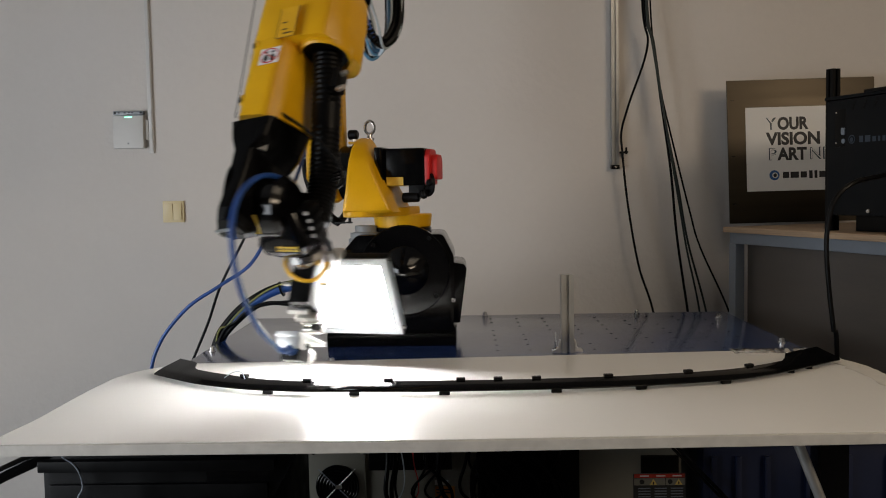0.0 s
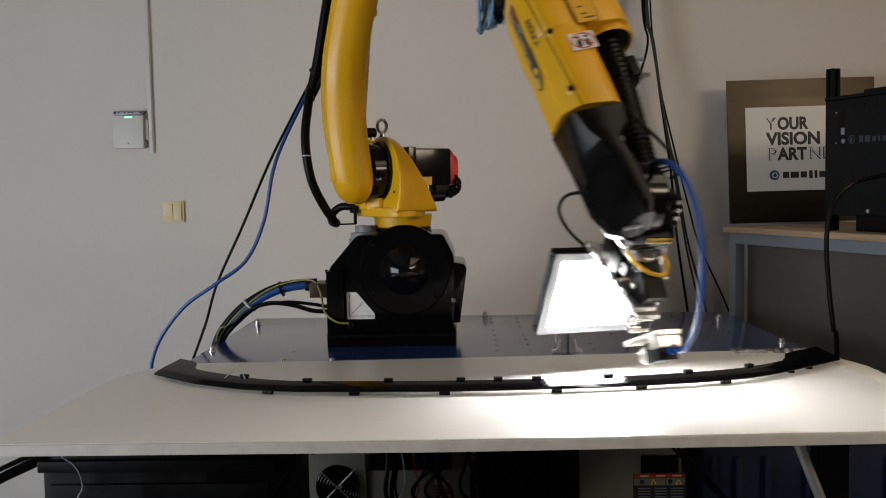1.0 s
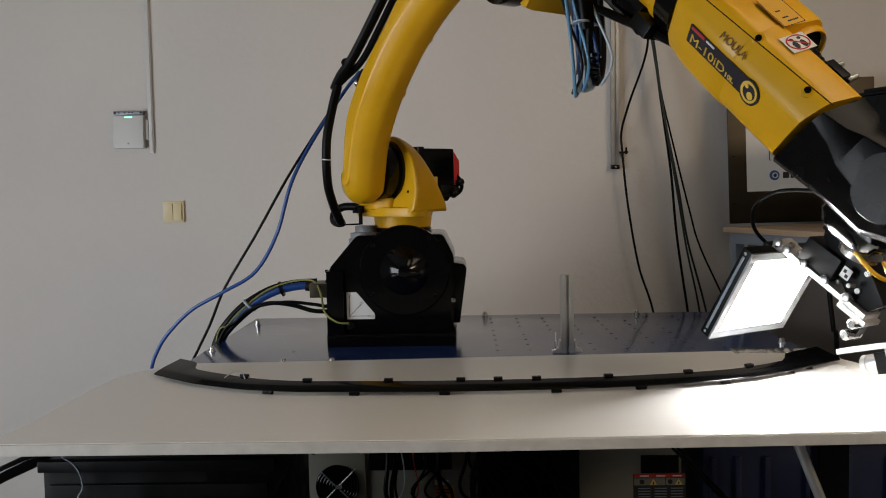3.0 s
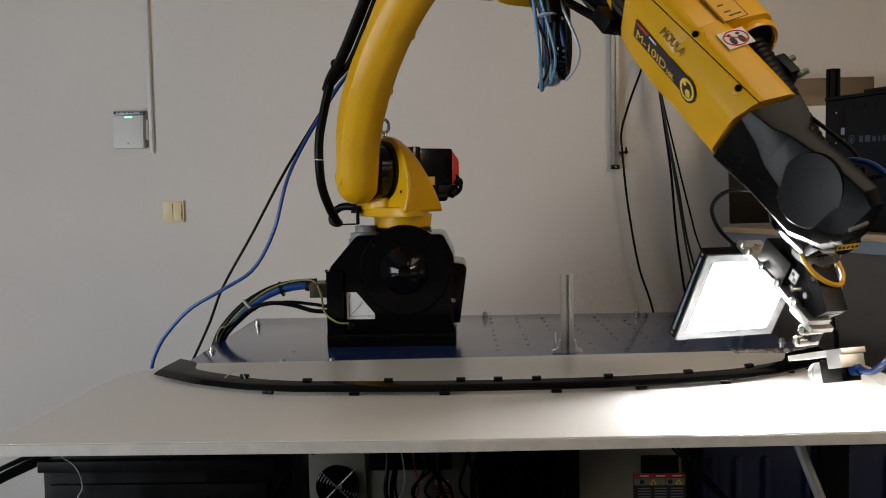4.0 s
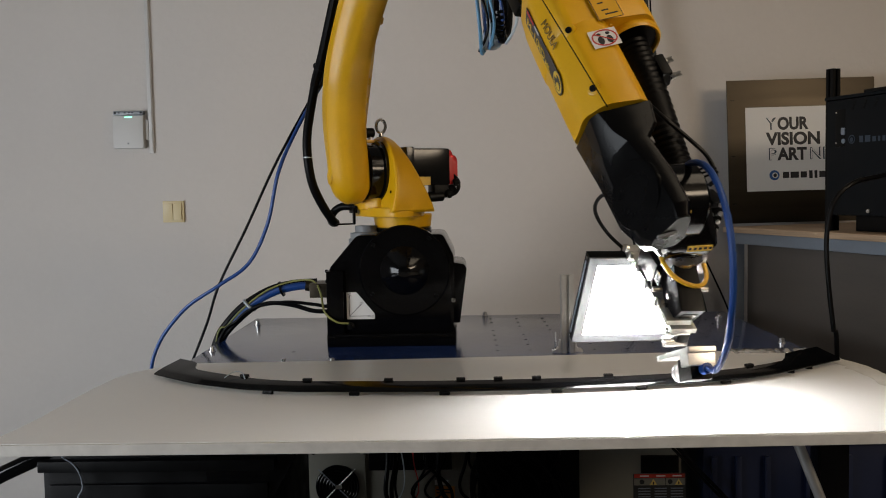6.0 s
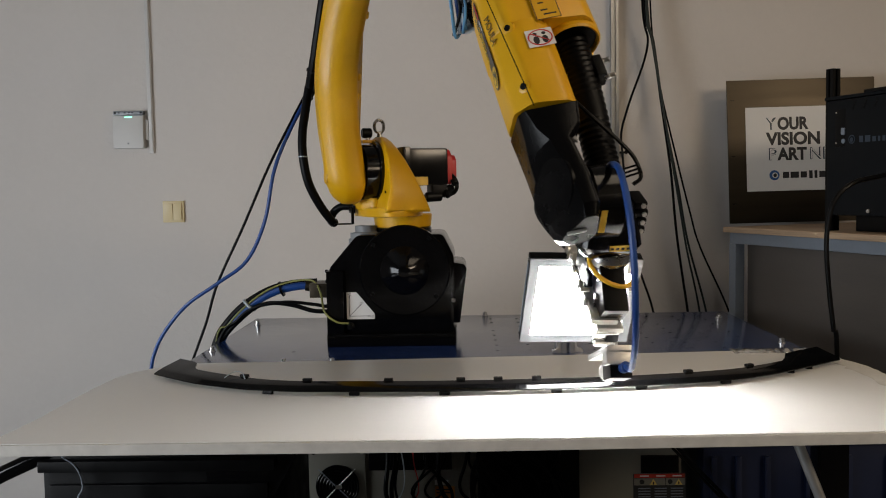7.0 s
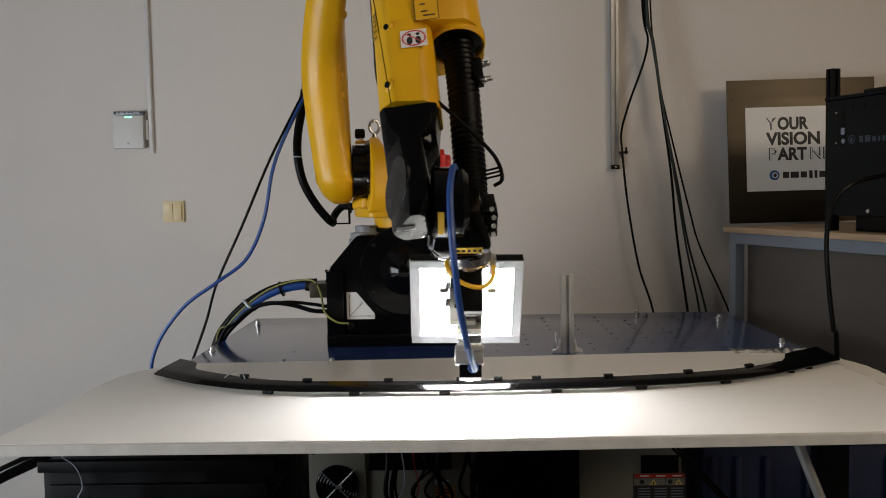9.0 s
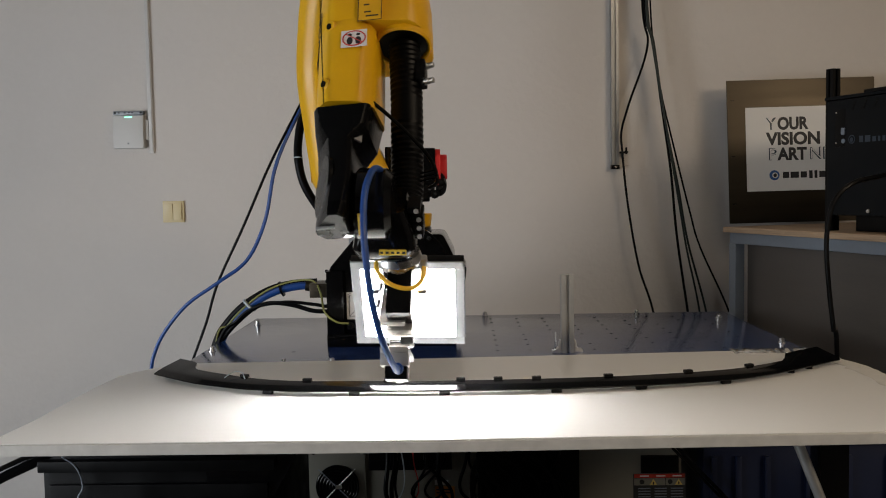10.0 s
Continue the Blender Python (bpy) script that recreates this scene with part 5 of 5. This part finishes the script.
# seconds; turn of the shoulder, lean of the upper arm, dip and roll of the forearm; place and turn of the inspection head
TABLE = (
    (0, -101.5, 7.0, 59.5, 12.5, -0.084, -0.565, 0.176, 28.0, -0.5, -16.0),
    (0.2, -94.4, -3.6, 58.1, 12.2, 0.030, -0.512, 0.174, 27.0, 1.5, -11.0),
    (0.5, -77.1, -4.4, 57.9, 12.4, 0.176, -0.481, 0.171, 28.0, 0.5, 3.5),
    (1, -62.1, 24.0, 55.0, 20.5, 0.425, -0.667, 0.187, 28.5, 0.9, 18.6),
    (1.5, -51.9, 40.0, 48.1, 23.4, 0.653, -0.728, 0.195, 31.3, 0.3, 32.6),
    (2, -46.3, 47.0, 44.5, 22.8, 0.780, -0.715, 0.192, 32.9, 0.4, 41.8),
    (2.5, -48.7, 48.2, 43.7, 23.2, 0.763, -0.738, 0.194, 32.5, 0.0, 39.3),
    (4, -57.1, 46.8, 44.3, 24.9, 0.669, -0.825, 0.196, 32.0, 0.5, 19.5),
    (4.5, -59.1, 43.9, 46.1, 24.7, 0.628, -0.812, 0.192, 30.6, 1.3, 17.1),
    (5, -61.1, 41.5, 47.5, 23.5, 0.584, -0.810, 0.193, 31.0, 0.8, 14.0),
    (5.5, -62.9, 38.7, 49.2, 22.4, 0.532, -0.804, 0.190, 30.5, 1.1, 13.1),
    (7, -68.6, 27.5, 54.1, 18.0, 0.383, -0.770, 0.184, 29.2, 2.0, 6.4),
    (7.5, -71.1, 24.5, 55.2, 16.6, 0.330, -0.762, 0.182, 29.0, 1.7, 5.0),
    (8, -74.1, 21.6, 56.0, 15.0, 0.278, -0.754, 0.183, 28.7, 1.3, 3.7),
    (8.5, -77.5, 19.6, 56.5, 12.8, 0.222, -0.753, 0.182, 28.5, 1.1, 2.4),
    (9, -81.0, 19.0, 56.8, 11.2, 0.167, -0.756, 0.183, 28.7, 1.0, 1.1),
    (9.5, -84.6, 18.5, 57.0, 9.2, 0.112, -0.759, 0.183, 28.9, 0.9, -0.1),
    (10, -88.1, 18.3, 57.0, 7.6, 0.057, -0.760, 0.184, 28.9, 0.8, -1.2),
)
CABLE_LOOP = [Vector(p) for p in ((0.004, -0.310, 0.100), (-0.008, -0.335, 0.165), (-0.020, -0.335, 0.235), (-0.028, -0.315, 0.298), (-0.033, -0.28, 0.346), (-0.034, -0.23, 0.374), (-0.030, -0.172, 0.376), (-0.026, -0.122, 0.356), (-0.022, -0.085, 0.325))]
LIGHT_LOOP = [(-0.02, 0.035, 0.085), (-0.060, 0.055, 0.115), (-0.095, 0.050, 0.165), (-0.100, 0.020, 0.215), (-0.075, -0.035, 0.250), (-0.045, -0.07, 0.27)]

robot = thing("industrial_robot", "yellow and black six-axis industrial robot bolted to the blue plate", "robot arm", at=UP)
robot_base(robot)
ROBOT = {"turret": turret(robot), "upper": upper_arm(robot), "elbow": elbow(robot), "forearm": forearm(robot), "wrist": wrist(robot)}
LOOPS = dress_pack()
HEAD = inspection_head()

# cables of the robot base
cable("supply_cable", [(-0.235, -0.05, 0.152), (-0.30, -0.05, 0.146), (-0.357, -0.05, 0.130), (-0.42, -0.05, 0.093), (-0.467, -0.05, 0.047), (-0.497, -0.05, 0.0), (-0.525, -0.05, -0.10), (-0.55, -0.05, -0.4), (-0.56, -0.02, -0.796)], 0.0105, blue_rubber, "thick blue supply cable of the robot", group="robot supply cables")
cable("supply_cable", [(-0.235, -0.03, 0.158), (-0.30, -0.035, 0.155), (-0.362, -0.04, 0.140), (-0.428, -0.045, 0.103), (-0.478, -0.045, 0.055), (-0.512, -0.045, 0.0), (-0.535, -0.04, -0.10), (-0.57, -0.04, -0.4), (-0.58, 0.0, -0.796)], 0.0095, rubber, "thick black supply cable of the robot", group="robot supply cables")
cable("supply_cable", [(-0.195, -0.085, 0.083), (-0.24, -0.085, 0.086), (-0.29, -0.08, 0.100), (-0.345, -0.075, 0.107), (-0.39, -0.07, 0.098), (-0.435, -0.065, 0.066), (-0.485, -0.06, 0.015), (-0.52, -0.06, -0.05), (-0.55, -0.07, -0.4), (-0.55, -0.09, -0.796)], 0.006, rubber, "black cable from the robot base", group="robot supply cables")
cable("supply_cable", [(-0.195, -0.095, 0.097), (-0.24, -0.09, 0.104), (-0.30, -0.085, 0.110), (-0.35, -0.08, 0.106), (-0.40, -0.075, 0.094), (-0.445, -0.07, 0.062), (-0.505, -0.07, -0.02), (-0.56, -0.11, -0.4), (-0.57, -0.13, -0.796)], 0.0045, rubber, "thin black cable from the robot base", group="robot supply cables")
cable("earth_wire", [(-0.135, -0.168, 0.062), (-0.165, -0.175, 0.068), (-0.196, -0.165, 0.092), (-0.212, -0.12, 0.135), (-0.24, -0.075, 0.165), (-0.30, -0.06, 0.162), (-0.365, -0.06, 0.140), (-0.425, -0.06, 0.098), (-0.474, -0.06, 0.048), (-0.51, -0.06, -0.01), (-0.54, -0.08, -0.4), (-0.54, -0.11, -0.796)], 0.0026, green_yellow_wire, "thin yellow-green earth wire", "wire")
solid("cable_tie", add_lathe(B(), (-0.415, -0.049, 0.101 + H), (-0.6, 0, -0.6), [(0, 0.023), (0.005, 0.023)], 18), clear_hose, "white plastic cable tie round the supply cables", "cable tie")
solid("cable_tie", add_lathe(B(), (-0.327, -0.045, 0.142 + H), (-0.9, 0, -0.3), [(0, 0.021), (0.005, 0.021)], 18), black_plastic, "black plastic cable tie round the supply cables", "cable tie")

# two long leads that run up to the arm and swing with it
SWING = []
for name, pts, r, mat, col in (
    ("data_lead", [(-0.658, -0.15, -0.062), (-0.649, -0.15, -0.018), (-0.62, -0.15, 0.042), (-0.558, -0.15, 0.115), (-0.475, -0.15, 0.172), (-0.399, -0.14, 0.23), (-0.352, -0.13, 0.331), (-0.326, -0.12, 0.461), (-0.290, -0.09, 0.562), (-0.230, -0.04, 0.69), (-0.19, -0.01, 0.76)], 0.0048, blue_rubber, "blue"),
    ("power_lead", [(-0.563, -0.1, -0.043), (-0.522, -0.1, 0.062), (-0.488, -0.1, 0.167), (-0.416, -0.1, 0.316), (-0.351, -0.09, 0.463), (-0.300, -0.08, 0.565), (-0.238, -0.04, 0.69), (-0.195, -0.01, 0.76)], 0.0036, rubber, "black"),
):
    foot = Vector((pts[0][0], pts[0][1], pts[0][2] + H))
    bm = add_tube(B(), [Vector(p) + Vector((0, 0, H)) - foot for p in pts], r, 10)
    ob = solid(name, bm, mat, f"long {col} lead from the table side to the robot arm", "cable", at=Matrix.Translation(foot))
    cable(name, [(pts[0][0] + 0.002, pts[0][1], -0.796), (pts[0][0] - 0.004, pts[0][1], -0.4), pts[0]], r, mat, f"{col} lead hanging down beside the table")
    SWING.append((ob, foot, Vector(pts[-2]) + Vector((0, 0, H))))


def loop_turn(degrees):
    """The hose loops twist about their own hanging line."""
    return Matrix.Translation((0.12, 0.015, 0)) @ Matrix.Rotation(radians(degrees), 4, "Z") @ Matrix.Translation((-0.12, -0.015, 0))


def motions():
    """Everything that moves: the robot's joints, the hoses, the head and the leads."""
    rows = {k: [] for k in (*ROBOT, "head", "loops", "lead", "hose")}
    hose_rest = Vector((0.053, -0.070, 0.35))
    for t, j1, j2, j3, j4, x, y, z, rx, ry, rz in TABLE:
        turn = Matrix.Rotation(radians(j1), 4, "Z")
        lean = turn @ Matrix.Translation((0.075, 0, 0.45)) @ Matrix.Rotation(radians(j2), 4, "Y")
        j3_at = (lean @ Matrix.Translation((0, 0, 0.64))).translation
        dip = Matrix.Translation(j3_at) @ turn @ Matrix.Rotation(radians(j3), 4, "Y")
        fore = dip @ Matrix.Translation((0.9, 0, 0.195)) @ Matrix.Rotation(radians(j4), 4, "X")
        head = pose(x, y, z, rx, ry, rz)
        zt = head.to_3x3().col[2].normalized()
        ya = fore.to_3x3().col[1]
        yw = (ya - zt * ya.dot(zt)).normalized()
        wr = axes(yw.cross(zt), yw, zt, head @ Vector((-0.037, -0.083, 0.298)))
        up = Matrix.Translation((0, 0, H))
        # the loops lag behind the arm
        sag = Matrix.Translation((-0.022 if 4 <= t <= 7 else 0.0, 0, -0.17 * max(0.0, 0.5 - t)))
        for k, m in (("turret", turn), ("upper", lean), ("elbow", dip), ("forearm", fore), ("wrist", wr), ("head", up @ head), ("loops", up @ sag @ Matrix.Translation(j3_at) @ turn @ loop_turn(34 if 1.9 < t < 3 else 46 if t == 4 else 54))):
            rows[k].append((t, m))
        clamp = turn.inverted() @ lean @ Vector((-0.150, -0.252, 0.165)) - Vector((0.0, -0.190, 0.320))
        rows["hose"].append((t, Matrix.Translation((0.0, -0.190, 0.320)) @ hose_rest.rotation_difference(clamp).to_matrix().to_4x4()))
        rows["lead"].append((t, up @ lean @ Vector((-0.245, -0.15, 0.27))))
    for k, ob in ROBOT.items():
        walk(ob, rows[k])
    walk(ROBOT_HOSE[0], rows["hose"])
    walk(HEAD, rows["head"])
    walk(LOOPS, rows["loops"])
    for ob, foot, top in SWING:
        keys = []
        for t, a in rows["lead"]:
            q = (top - foot).rotation_difference(Vector((top.x + 1.03 * (a.x - rows["lead"][-2][1].x), top.y + 0.3 * (a.y - rows["lead"][-2][1].y), top.z)) - foot)
            keys.append((t, Matrix.Translation(foot) @ q.to_matrix().to_4x4()))
        walk(ob, keys)


motions()
